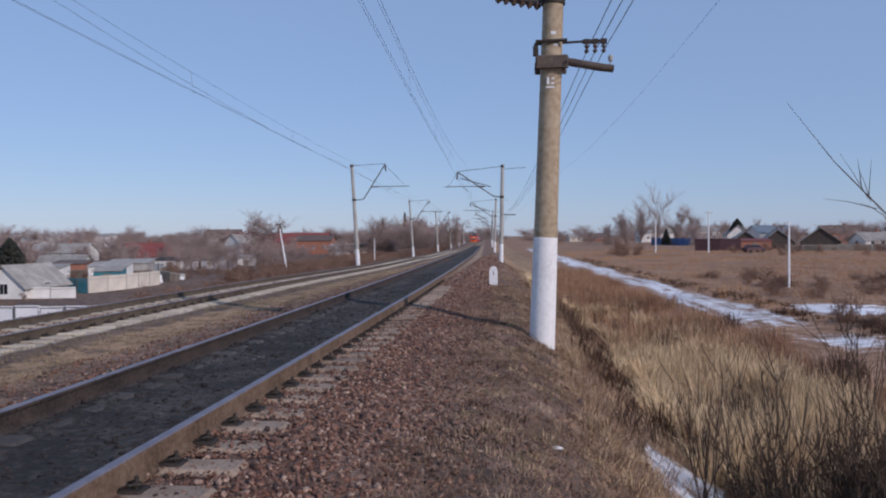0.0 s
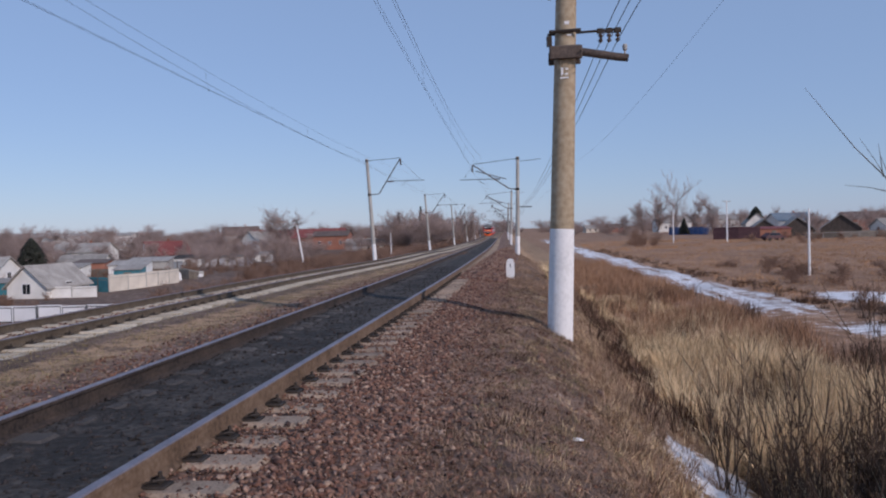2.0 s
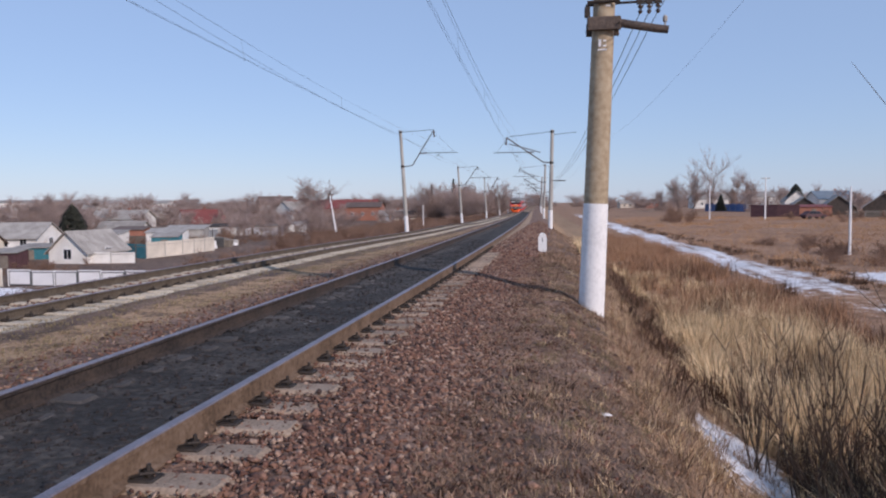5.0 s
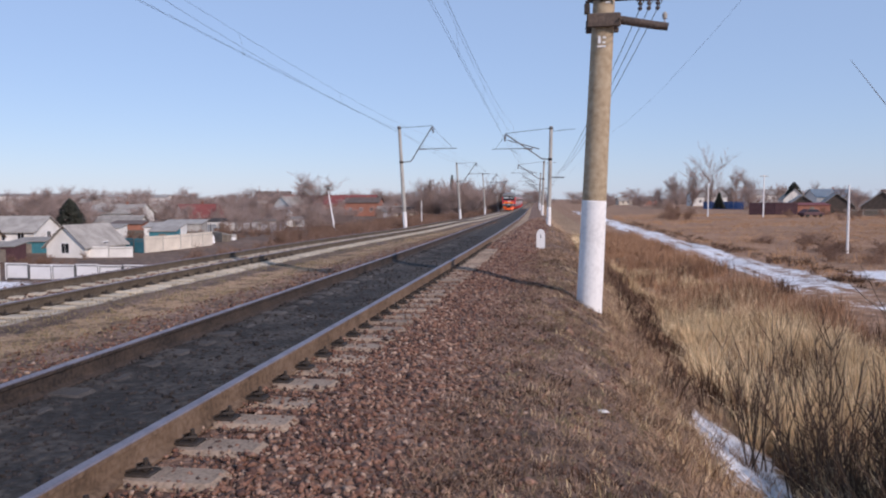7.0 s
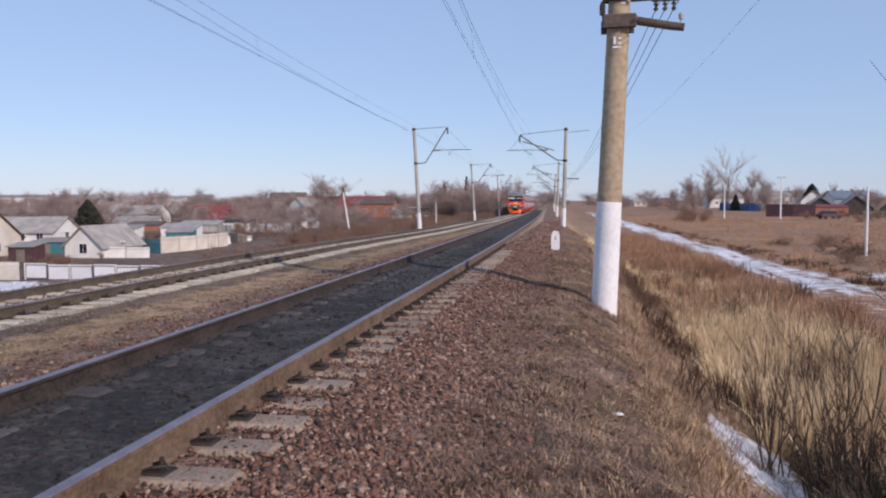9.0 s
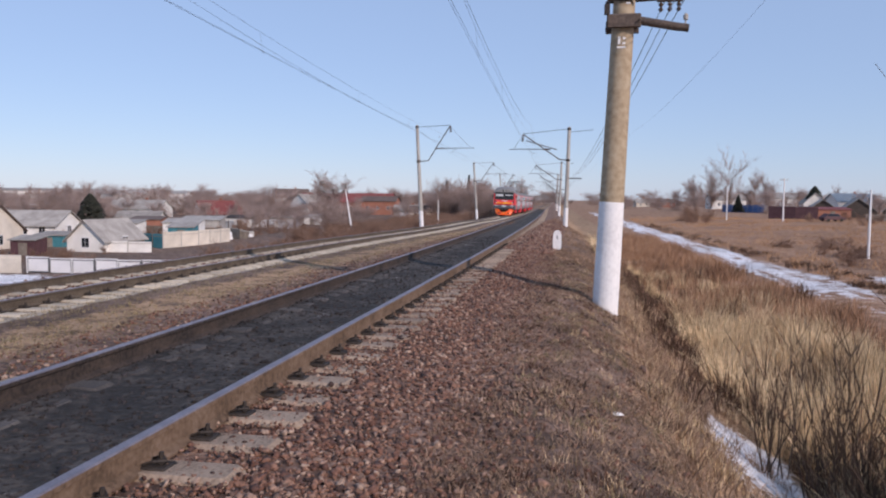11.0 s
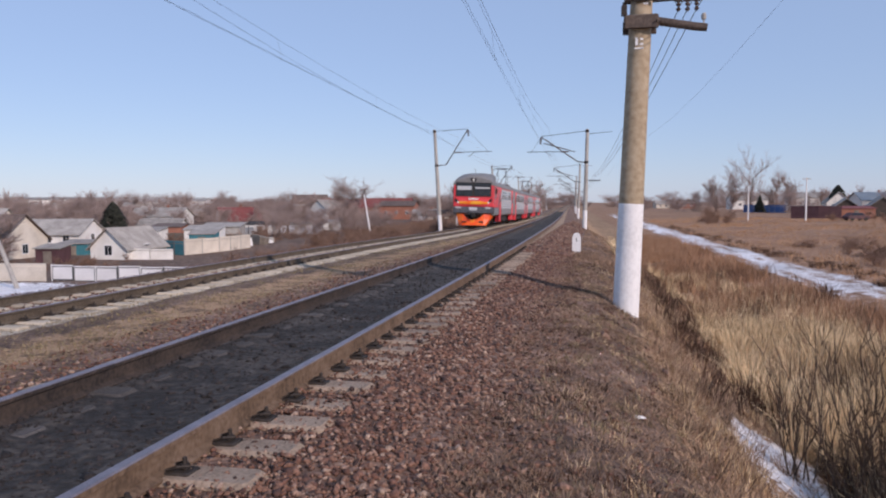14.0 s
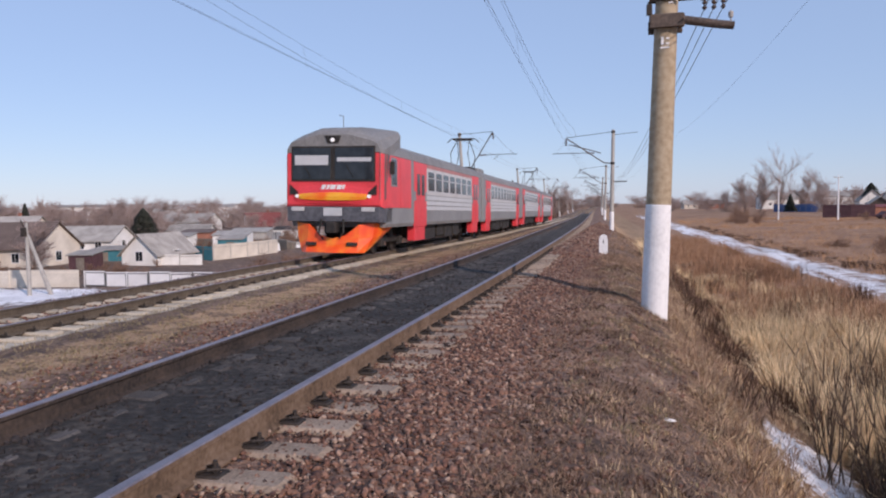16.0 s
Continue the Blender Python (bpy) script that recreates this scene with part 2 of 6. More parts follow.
def ground_material():
    """Earth and dead grass; the layers gravel, soot, straw, russet and snow say what lies where."""
    m = bpy.data.materials.new("ground")
    m.use_nodes = True
    n, l = m.node_tree.nodes, m.node_tree.links
    b = n["Principled BSDF"]
    b.inputs["Roughness"].default_value = 0.95
    co = n.new("ShaderNodeTexCoord")

    def noise_tex(s, d=5):
        tex = n.new("ShaderNodeTexNoise")
        tex.inputs["Scale"].default_value, tex.inputs["Detail"].default_value = s, d
        l.new(co.outputs["Object"], tex.inputs["Vector"])
        return tex

    def ramp(src, stops):
        r = n.new("ShaderNodeValToRGB")
        e = r.color_ramp.elements
        while len(e) < len(stops):
            e.new(0.5)
        for i, (p, c) in enumerate(stops):
            e[i].position, e[i].color = p, (*c, 1)
        l.new(src, r.inputs[0])
        return r.outputs[0]

    big, mid, fine = noise_tex(0.22), noise_tex(1.7), noise_tex(14, 6)
    mixn = n.new("ShaderNodeMix")
    mixn.inputs[0].default_value = 0.5
    l.new(mid.outputs["Fac"], mixn.inputs[2])
    l.new(fine.outputs["Fac"], mixn.inputs[3])
    f = mixn.outputs[0]
    out = ramp(f, [(0.42, (0.081, 0.050, 0.036)), (0.5, (0.147, 0.092, 0.065)), (0.58, (0.228, 0.148, 0.106))])
    layers = (
        ("straw", [(0.42, (0.218, 0.132, 0.072)), (0.5, (0.342, 0.212, 0.118)), (0.58, (0.446, 0.288, 0.167))]),
        ("russet", [(0.42, (0.20, 0.105, 0.058)), (0.5, (0.315, 0.175, 0.098)), (0.58, (0.42, 0.25, 0.148))]),
        ("gravel", [(0.42, (0.09, 0.052, 0.038)), (0.5, (0.185, 0.108, 0.077)), (0.58, (0.30, 0.19, 0.138))]),
        ("pale", [(0.42, (0.36, 0.30, 0.23)), (0.58, (0.58, 0.51, 0.41))]),
        ("soot", [(0.42, (0.016, 0.014, 0.013)), (0.5, (0.036, 0.031, 0.028)), (0.58, (0.075, 0.064, 0.055))]),
        ("snow", [(0.42, (0.72, 0.71, 0.74)), (0.58, (0.86, 0.85, 0.86))]),
    )
    for name, stops in layers:
        a = n.new("ShaderNodeAttribute")
        a.attribute_name = name
        # break the edge of each layer up with noise
        s = n.new("ShaderNodeMath")
        s.operation = "MULTIPLY_ADD"
        l.new(f, s.inputs[0])
        amount = {"soot": 0.6, "snow": 2.6}.get(name, 1.6)
        s.inputs[1].default_value, s.inputs[2].default_value = amount, -amount / 2
        t = n.new("ShaderNodeMath")
        l.new(a.outputs["Fac"], t.inputs[0])
        l.new(s.outputs[0], t.inputs[1])
        k = n.new("ShaderNodeMapRange")
        k.inputs["From Min"].default_value, k.inputs["From Max"].default_value = 0.38, 0.62
        l.new(t.outputs[0], k.inputs["Value"])
        mx = n.new("ShaderNodeMix")
        mx.data_type = "RGBA"
        l.new(k.outputs[0], mx.inputs[0])
        l.new(out, mx.inputs[6])
        l.new(ramp(f, stops), mx.inputs[7])
        out = mx.outputs[2]
    tone = n.new("ShaderNodeMapRange")
    tone.inputs["From Min"].default_value, tone.inputs["From Max"].default_value = 0.3, 0.7
    tone.inputs["To Min"].default_value, tone.inputs["To Max"].default_value = 0.75, 1.2
    l.new(big.outputs["Fac"], tone.inputs["Value"])
    hs = n.new("ShaderNodeHueSaturation")
    l.new(tone.outputs[0], hs.inputs["Value"])
    l.new(out, hs.inputs["Color"])
    l.new(hs.outputs[0], b.inputs["Base Color"])
    bp = n.new("ShaderNodeBump")
    bp.inputs["Strength"].default_value, bp.inputs["Distance"].default_value = 0.7, 0.06
    l.new(fine.outputs["Fac"], bp.inputs["Height"])
    l.new(bp.outputs[0], b.inputs["Normal"])
    return m


M_GROUND = ground_material()


# ---- mesh helpers ----
class Mesh:
    """Gathers simple solids into one mesh."""

    def __init__(self):
        self.v, self.f, self.mi = [], [], []

    def add(self, verts, faces, slot=0):
        k = len(self.v)
        self.v += [tuple(p) for p in verts]
        self.f += [tuple(i + k for i in q) for q in faces]
        self.mi += [slot] * len(faces)
        return self

    def box(self, x0, x1, y0, y1, z0, z1, slot=0, m=None):
        p = [(x, y, z) for z in (z0, z1) for y in (y0, y1) for x in (x0, x1)]
        if m:
            p = [m @ Vector(q) for q in p]
        return self.add(p, [(0, 2, 3, 1), (4, 5, 7, 6), (0, 1, 5, 4), (2, 6, 7, 3), (0, 4, 6, 2), (1, 3, 7, 5)], slot)

    def slab(self, x0, x1, y0, y1, z0, z1, c=0.02, slot=0, m=None):
        """A box with chamfered upright edges and top."""
        ring = [(x0 + c, y0), (x1 - c, y0), (x1, y0 + c), (x1, y1 - c), (x1 - c, y1), (x0 + c, y1), (x0, y1 - c), (x0, y0 + c)]
        cx, cy = (x0 + x1) / 2, (y0 + y1) / 2
        kx, ky = 1 - 2 * c / max(x1 - x0, 1e-6), 1 - 2 * c / max(y1 - y0, 1e-6)
        top = [(cx + (x - cx) * kx, cy + (y - cy) * ky) for x, y in ring]
        p = [(x, y, z0) for x, y in ring] + [(x, y, z1 - c) for x, y in ring] + [(x, y, z1) for x, y in top]
        if m:
            p = [m @ Vector(q) for q in p]
        fs = [tuple(range(7, -1, -1)), tuple(range(16, 24))]
        for r in (0, 8):
            fs += [(r + i, r + (i + 1) % 8, r + 8 + (i + 1) % 8, r + 8 + i) for i in range(8)]
        return self.add(p, fs, slot)

    def tube(self, path, radii, n=8, slot=0, caps=True):
        path = [Vector(p) for p in path]
        if not isinstance(radii, (list, tuple)):
            radii = [radii] * len(path)
        rings = []
        for i, p in enumerate(path):
            d = (path[min(i + 1, len(path) - 1)] - path[max(i - 1, 0)]).normalized()
            s = d.cross(Vector((0, 0, 1)) if abs(d.z) < 0.9 else Vector((1, 0, 0))).normalized()
            u = s.cross(d)
            rings.append([p + (s * math.cos(2 * math.pi * k / n) + u * math.sin(2 * math.pi * k / n)) * radii[i] for k in range(n)])
        return self.loft(rings, slot, caps)

    def loft(self, rings, slot=0, caps=True):
        n = len(rings[0])
        fs = []
        for i in range(len(rings) - 1):
            fs += [(i * n + k, i * n + (k + 1) % n, (i + 1) * n + (k + 1) % n, (i + 1) * n + k) for k in range(n)]
        if caps:
            fs += [tuple(range(n - 1, -1, -1)), tuple((len(rings) - 1) * n + k for k in range(n))]
        return self.add([p for r in rings for p in r], fs, slot)

    def data(self, name, *mats):
        me = bpy.data.meshes.new(name)
        me.from_pydata(self.v, [], self.f)
        for m in mats:
            me.materials.append(m)
        if len(mats) > 1:
            me.polygons.foreach_set("material_index", self.mi)
        bm = bmesh.new()
        bm.from_mesh(me)
        bmesh.ops.recalc_face_normals(bm, faces=bm.faces)
        bm.to_mesh(me)
        bm.free()
        return me


def smooth(me):
    me.polygons.foreach_set("use_smooth", [True] * len(me.polygons))
    return me


def part(name, mesh, mats, parent, label="", at=None, soft=False):
    """One mesh object under a thing."""
    if isinstance(mesh, Mesh):
        mesh = mesh.data(name, *(mats if isinstance(mats, (list, tuple)) else [mats]))
        if soft:
            smooth(mesh)
    ob = new(name, mesh)
    ob.parent = parent
    if at is not None:
        ob.matrix_basis = at
    return tagged(ob, label)


def thing(name, at, label, category, group="", kind=""):
    ob = new(name)
    ob.matrix_basis = at
    return tagged(ob, label, category, group, kind)


def bulk(name, verts, faces, mat, size):
    """A mesh from numpy arrays; all faces have the same number of corners."""
    me = bpy.data.meshes.new(name)
    me.vertices.add(len(verts))
    me.vertices.foreach_set("co", np.asarray(verts, np.float32).ravel())
    me.loops.add(faces.size)
    me.polygons.add(len(faces))
    me.loops.foreach_set("vertex_index", faces.astype(np.int32).ravel())
    me.polygons.foreach_set("loop_start", np.arange(0, faces.size, size, dtype=np.int32))
    me.update(calc_edges=True)
    me.materials.append(mat)
    return me


# ---- the lines of the place ----
def curve(xs, ys):
    xs, ys = np.array(xs, float), np.array(ys, float)
    ms = np.gradient(ys, xs)

    def at(x):
        x = np.asarray(x, float)
        i = np.clip(np.searchsorted(xs, x) - 1, 0, len(xs) - 2)
        h = xs[i + 1] - xs[i]
        t = (x - xs[i]) / h
        inside = ((2 * t**3 - 3 * t**2 + 1) * ys[i] + (t**3 - 2 * t**2 + t) * h * ms[i] + (-2 * t**3 + 3 * t**2) * ys[i + 1] + (t**3 - t**2) * h * ms[i + 1])
        return np.where(x < xs[0], ys[0] + (x - xs[0]) * ms[0], np.where(x > xs[-1], ys[-1] + (x - xs[-1]) * ms[-1], inside))

    return at


c_near = curve([-60, 0, 22, 40, 80, 130, 200, 300, 420], [-3.1, -3.1, -3.1, -3.35, -4.55, -6.25, -8.5, -11.1, -15.0])
c_far = curve([-60, 0, 30, 60, 91, 110, 158, 195, 261, 328, 420], [-9.9, -9.9, -9.95, -10.4, -11.05, -11.55, -12.65, -13.5, -15.1, -17.1, -20.0])
z_near = curve([-60, 0, 25, 40, 80, 130, 200, 300, 420], [0, 0, 0, -0.03, -0.28, -0.42, -0.36, -0.02, -0.5])
z_far = curve([-60, 0, 27, 55, 75, 93, 112, 160, 200, 263, 330, 420], [-0.39, -0.39, -0.43, -0.76, -0.90, -1.15, -1.30, -1.57, -1.72, -1.75, -1.3, -1.9])
RAIL_H = 0.18


def step(a, b, x):
    t = np.clip((x - a) / (b - a), 0, 1)
    return t * t * (3 - 2 * t)


def wave(x, y):
    """Slow unevenness of the ground."""
    return (np.sin(x * 1.7 + y * 0.6) * np.sin(y * 1.1 - x * 0.4) + 0.6 * np.sin(x * 3.9 - y * 2.3) * np.sin(y * 3.1 + x * 1.3)) * 0.5


def height(x, y):
    x, y = np.asarray(x, float), np.asarray(y, float)
    cn, cf, zn, zf = c_near(np.minimum(y, 420)), c_far(np.minimum(y, 420)), z_near(np.minimum(y, 420)), z_far(np.minimum(y, 420))
    a, b = x - cn, x - cf
    bed_n, bed_f = zn - RAIL_H - 0.02, zf - RAIL_H - 0.03
    # near bed, its shoulder, the bank and the low field
    low = -2.25 + 0.25 * step(60, 200, x) + 0.0008 * np.maximum(np.minimum(y, 600) - 150, 0)
    right = bed_n - 0.14 * step(1.35, 2.5, a) - 0.08 * step(2.5, 3.4, a)
    t = np.clip((a - 3.15 + 0.9 * step(40, 58, y)) / 3.0, 0, 1)
    bank = 0.65 * t + 0.35 * t * t * (3 - 2 * t)
    right = right * (1 - bank) + low * bank + wave(x, y) * (0.03 * step(2.2, 3.2, a) + 0.07 * step(3.4, 4.4, a))
    # oily ballast heaped against the inner side of the far rail
    right = right + 0.055 * step(-0.30, -0.66, a) * step(-0.80, -0.72, a) * (0.7 + 0.3 * np.sin(y * 5.3) * np.sin(y * 2.1 + 1))
    # between the tracks
    mid = np.clip((x - (cn - 1.4)) / ((cf + 1.5) - (cn - 1.4)), 0, 1)
    dip = np.minimum(bed_n - 0.25, bed_f - 0.02)
    left_n = bed_n + (dip - bed_n) * step(0, 0.28, mid)
    between = left_n * (1 - step(0.7, 1.0, mid)) + bed_f * step(0.7, 1.0, mid) + wave(x, y) * 0.025 * np.sin(np.pi * mid)
    # left bank and the village
    village = -4.6 + 0.0025 * np.maximum(np.minimum(y, 900) - 60, 0) + 0.003 * np.maximum(np.minimum(-x, 900) - 60, 0)
    fall = step(1.9, 8.5, -b)
    left = bed_f * (1 - fall) + village * fall + wave(x * 0.5, y * 0.5) * 0.12 * step(2.2, 4, -b)
    z = np.where(a > -1.4, right, np.where(b > 1.5, between, left))
    # beyond the bend everything levels out
    far = step(450, 800, np.hypot(x, y))
    return z * (1 - far) + far * (-1.6)


def road_x(y):
    return np.interp(y, [-20, 0, 30, 40, 50, 60, 75, 95, 114, 200], [12.5, 11.2, 10.1, 9.8, 9.3, 8.9, 8.5, 8.0, 7.3, 4.8])


def build_ground():
    def axis(parts):
        out = [np.arange(a, b, s) for a, b, s in parts]
        return np.concatenate(out)

    xs = axis([(-3000, -600, 400), (-600, -120, 40), (-120, -30, 5), (-30, -14, 0.8), (-14, 6, 0.16), (6, 16, 0.4), (16, 60, 3), (60, 200, 14), (200, 800, 60), (800, 3201, 400)])
    ys = axis([(-300, -20, 40), (-20, 0, 1), (0, 30, 0.3), (30, 70, 0.8), (70, 160, 3), (160, 440, 10), (440, 1000, 60), (1000, 4001, 500)])
    gx, gy = np.meshgrid(xs, ys)
    gz = height(gx, gy)
    v = np.stack([gx, gy, gz], -1).reshape(-1, 3)
    nx, ny = len(xs), len(ys)
    i = (np.arange(ny - 1)[:, None] * nx + np.arange(nx - 1)[None, :]).ravel()
    faces = np.stack([i, i + 1, i + nx + 1, i + nx], -1)
    me = smooth(bulk("ground", v, faces, M_GROUND, 4))
    x, y = v[:, 0], v[:, 1]
    a, b = x - c_near(np.minimum(y, 420)), x - c_far(np.minimum(y, 420))
    r = x - road_x(y)
    layers = {
        "gravel": 0.95 * np.maximum(step(2.75, 1.9, a) * step(-4.6, -2.4, a), 0.55 * step(3.6, 2.8, a) * step(0, 1, a)),
        "pale": 0.8 * step(0.85, 1.1, b) * step(1.65, 1.35, b),
        "soot": step(0.86, 0.70, np.abs(a)) * 1.0,
        "straw": np.maximum(0.28 * step(2.4, 2.9, a) * step(3.6, 3.2, a) + 0.85 * step(3.2, 4.2, a) * step(11, 7.5, a), 0.62 * step(-2.2, -3.6, a) * step(1.6, 2.4, b), 0.55 * step(8, 14, -b)),
        "russet": 1.0 * step(7.0, 9.5, a) + 0.65 * step(2.5, 5, -b) * step(40, 12, -b),
        "snow": np.maximum.reduce([
            (0.70 + 0.30 * wave(x * 0.7, y * 0.35) + 0.14 * wave(x * 1.9, y * 0.8)) * step(1.95, 1.05, np.abs(r + 0.25 * np.sin(y * 0.31))) * step(24, 34, y) * step(260, 160, y) * (1 - 0.42 * np.exp(-((np.abs(r) - 0.7) / 0.2) ** 2)),
            0.84 * np.exp(-((((x - 2.05 - 0.10 * (y - 8.6)) / 0.62) ** 4 + ((y - 8.6) / 1.5) ** 4))),
            0.9 * np.exp(-(((x - 15.6) / 2.6) ** 4 + ((y - 35.5) / 2.6) ** 4)),
            0.66 * np.exp(-(((x - 11.0) / 1.5) ** 2 + ((y - 25) / 2.2) ** 2)),
            0.9 * np.exp(-(((x + 44) / 9) ** 4 + ((y - 44) / 5) ** 4)),
            0.7 * np.exp(-(((x + 30) / 8) ** 2 + ((y - 34) / 9) ** 2)),
        ]),
    }
    for name, val in layers.items():
        at = me.attributes.new(name, "FLOAT", "POINT")
        at.data.foreach_set("value", np.clip(val, 0, 1).astype(np.float32))
    tagged(new("ground", me), "dead grass, gravel banks and patches of old snow", "ground", kind="structure")


build_ground()


# ---- tracks ----
def rail_mesh(c, z, off, y0, y1):
    """A rail of I-section along a line of the plan; head polished on top."""
    ys = np.concatenate([np.arange(y0, 30, 0.8), np.arange(30, 120, 2.5), np.arange(120, y1, 6)])
    prof = [(-0.066, -0.18), (0.066, -0.18), (0.066, -0.168), (0.012, -0.14), (0.012, -0.045), (0.036, -0.035), (0.036, -0.008), (0.028, 0.0), (-0.028, 0.0), (-0.036, -0.008), (-0.036, -0.035), (-0.012, -0.045), (-0.012, -0.14), (-0.066, -0.168)]
    rings = [[(float(c(y)) + off + px, y, float(z(y)) + pz) for px, pz in prof] for y in ys]
    m = Mesh()
    n = len(prof)
    m.loft(rings)
    for i in range(len(ys) - 1):
        for k in (6, 7, 8):
            m.mi[i * n + k] = 1
    return m


SLEEPER = Mesh()
for x0, x1, zt, sl in ((-1.35, -0.82, 0.0, 0), (-0.82, -0.45, 0.0, 1), (-0.45, 0.45, -0.035, 1), (0.45, 0.72, 0.0, 1), (0.72, 1.35, 0.0, 0)):
    SLEEPER.slab(x0, x1, -0.13, 0.13, -0.2, zt, 0.025, sl)
ME_SLEEPER = SLEEPER.data("sleeper", M_SLEEPER, M_OILED)
PALE = Mesh()
for x0, x1, zt in ((-1.35, -0.45, 0.0), (-0.45, 0.45, -0.02), (0.45, 1.35, 0.0)):
    PALE.slab(x0, x1, -0.14, 0.14, -0.2, zt, 0.025)
ME_PALE = PALE.data("sleeper", M_PALESLEEPER)
CLIP = Mesh()
CLIP.slab(-0.075, 0.075, -0.07, 0.07, 0.0, 0.02, 0.008)
CLIP.tube([(0.02, 0, 0), (0.02, 0, 0.09)], 0.013, 6).tube([(0.02, 0, 0.03), (0.02, 0, 0.055)], 0.026, 6)
CLIP.tube([(-0.06, -0.05, 0.03), (0.0, -0.05, 0.05), (0.05, 0.0, 0.04), (0.0, 0.05, 0.05), (-0.06, 0.05, 0.03)], 0.009, 5)
ME_CLIP = CLIP.data("rail_clip", M_IRON)


def track(c, z, spacing, label, sleeper, rust, left_rust):
    t = thing("railway_track", pose(0, 0, 0), label, "railway track", kind="structure")
    for off, side in ((-0.795, left_rust), (0.795, rust)):
        part("rail", rail_mesh(c, z, off, -20, 420), (side, M_STEEL), t, "rusty rail with a polished head")
    ys = np.arange(-3, 300 * spacing - 3, spacing)
    for k, y in enumerate(ys):
        h = math.degrees(math.atan2(float(c(y + 1) - c(y - 1)), 2))
        m = pose(float(c(y)) + random.uniform(-0.02, 0.02), y, float(z(y)) - RAIL_H + 0.012, 0, random.uniform(-0.5, 0.5), -h + random.uniform(-0.6, 0.6))
        part("sleeper", sleeper, None, t, at=m)
        if y < 24:
            for off, turn in ((-0.90, 180), (0.90, 0)):
                part("rail_clip", ME_CLIP, None, t, at=pose(float(c(y)) + off, y, float(z(y)) - RAIL_H + 0.012, 0, 0, turn))
    rest = Mesh()
    for y in np.arange(300 * spacing - 3, 400, spacing):
        x, zz = float(c(y)), float(z(y)) - RAIL_H + 0.012
        rest.box(x - 1.35, x + 1.35, y - 0.13, y + 0.13, zz - 0.2, zz)
    tagged(part("distant_sleepers", rest, M_SLEEPER, t), kind="stuff")
    return t


track(c_near, z_near, 0.505, "straight railway track on dark oily ballast with rusty rails", ME_SLEEPER, M_RUST, M_OILRUST)
track(c_far, z_far, 0.55, "second railway track with pale concrete sleepers in brown ballast", ME_PALE, M_DARKRUST, M_DARKRUST)


# ---- masts ----
def insulator(m, a, b, n=5, r=0.075):
    """A string of glazed discs from a to b."""
    a, b = Vector(a), Vector(b)
    path, radii = [], []
    for k in range(n):
        for f, q in ((0.0, 0.25), (0.45, 1.0), (0.6, 1.0), (0.99, 0.25)):
            path.append(a.lerp(b, (k + f) / n))
            radii.append(r * q)
    m.tube(path, radii, 8)
    return m


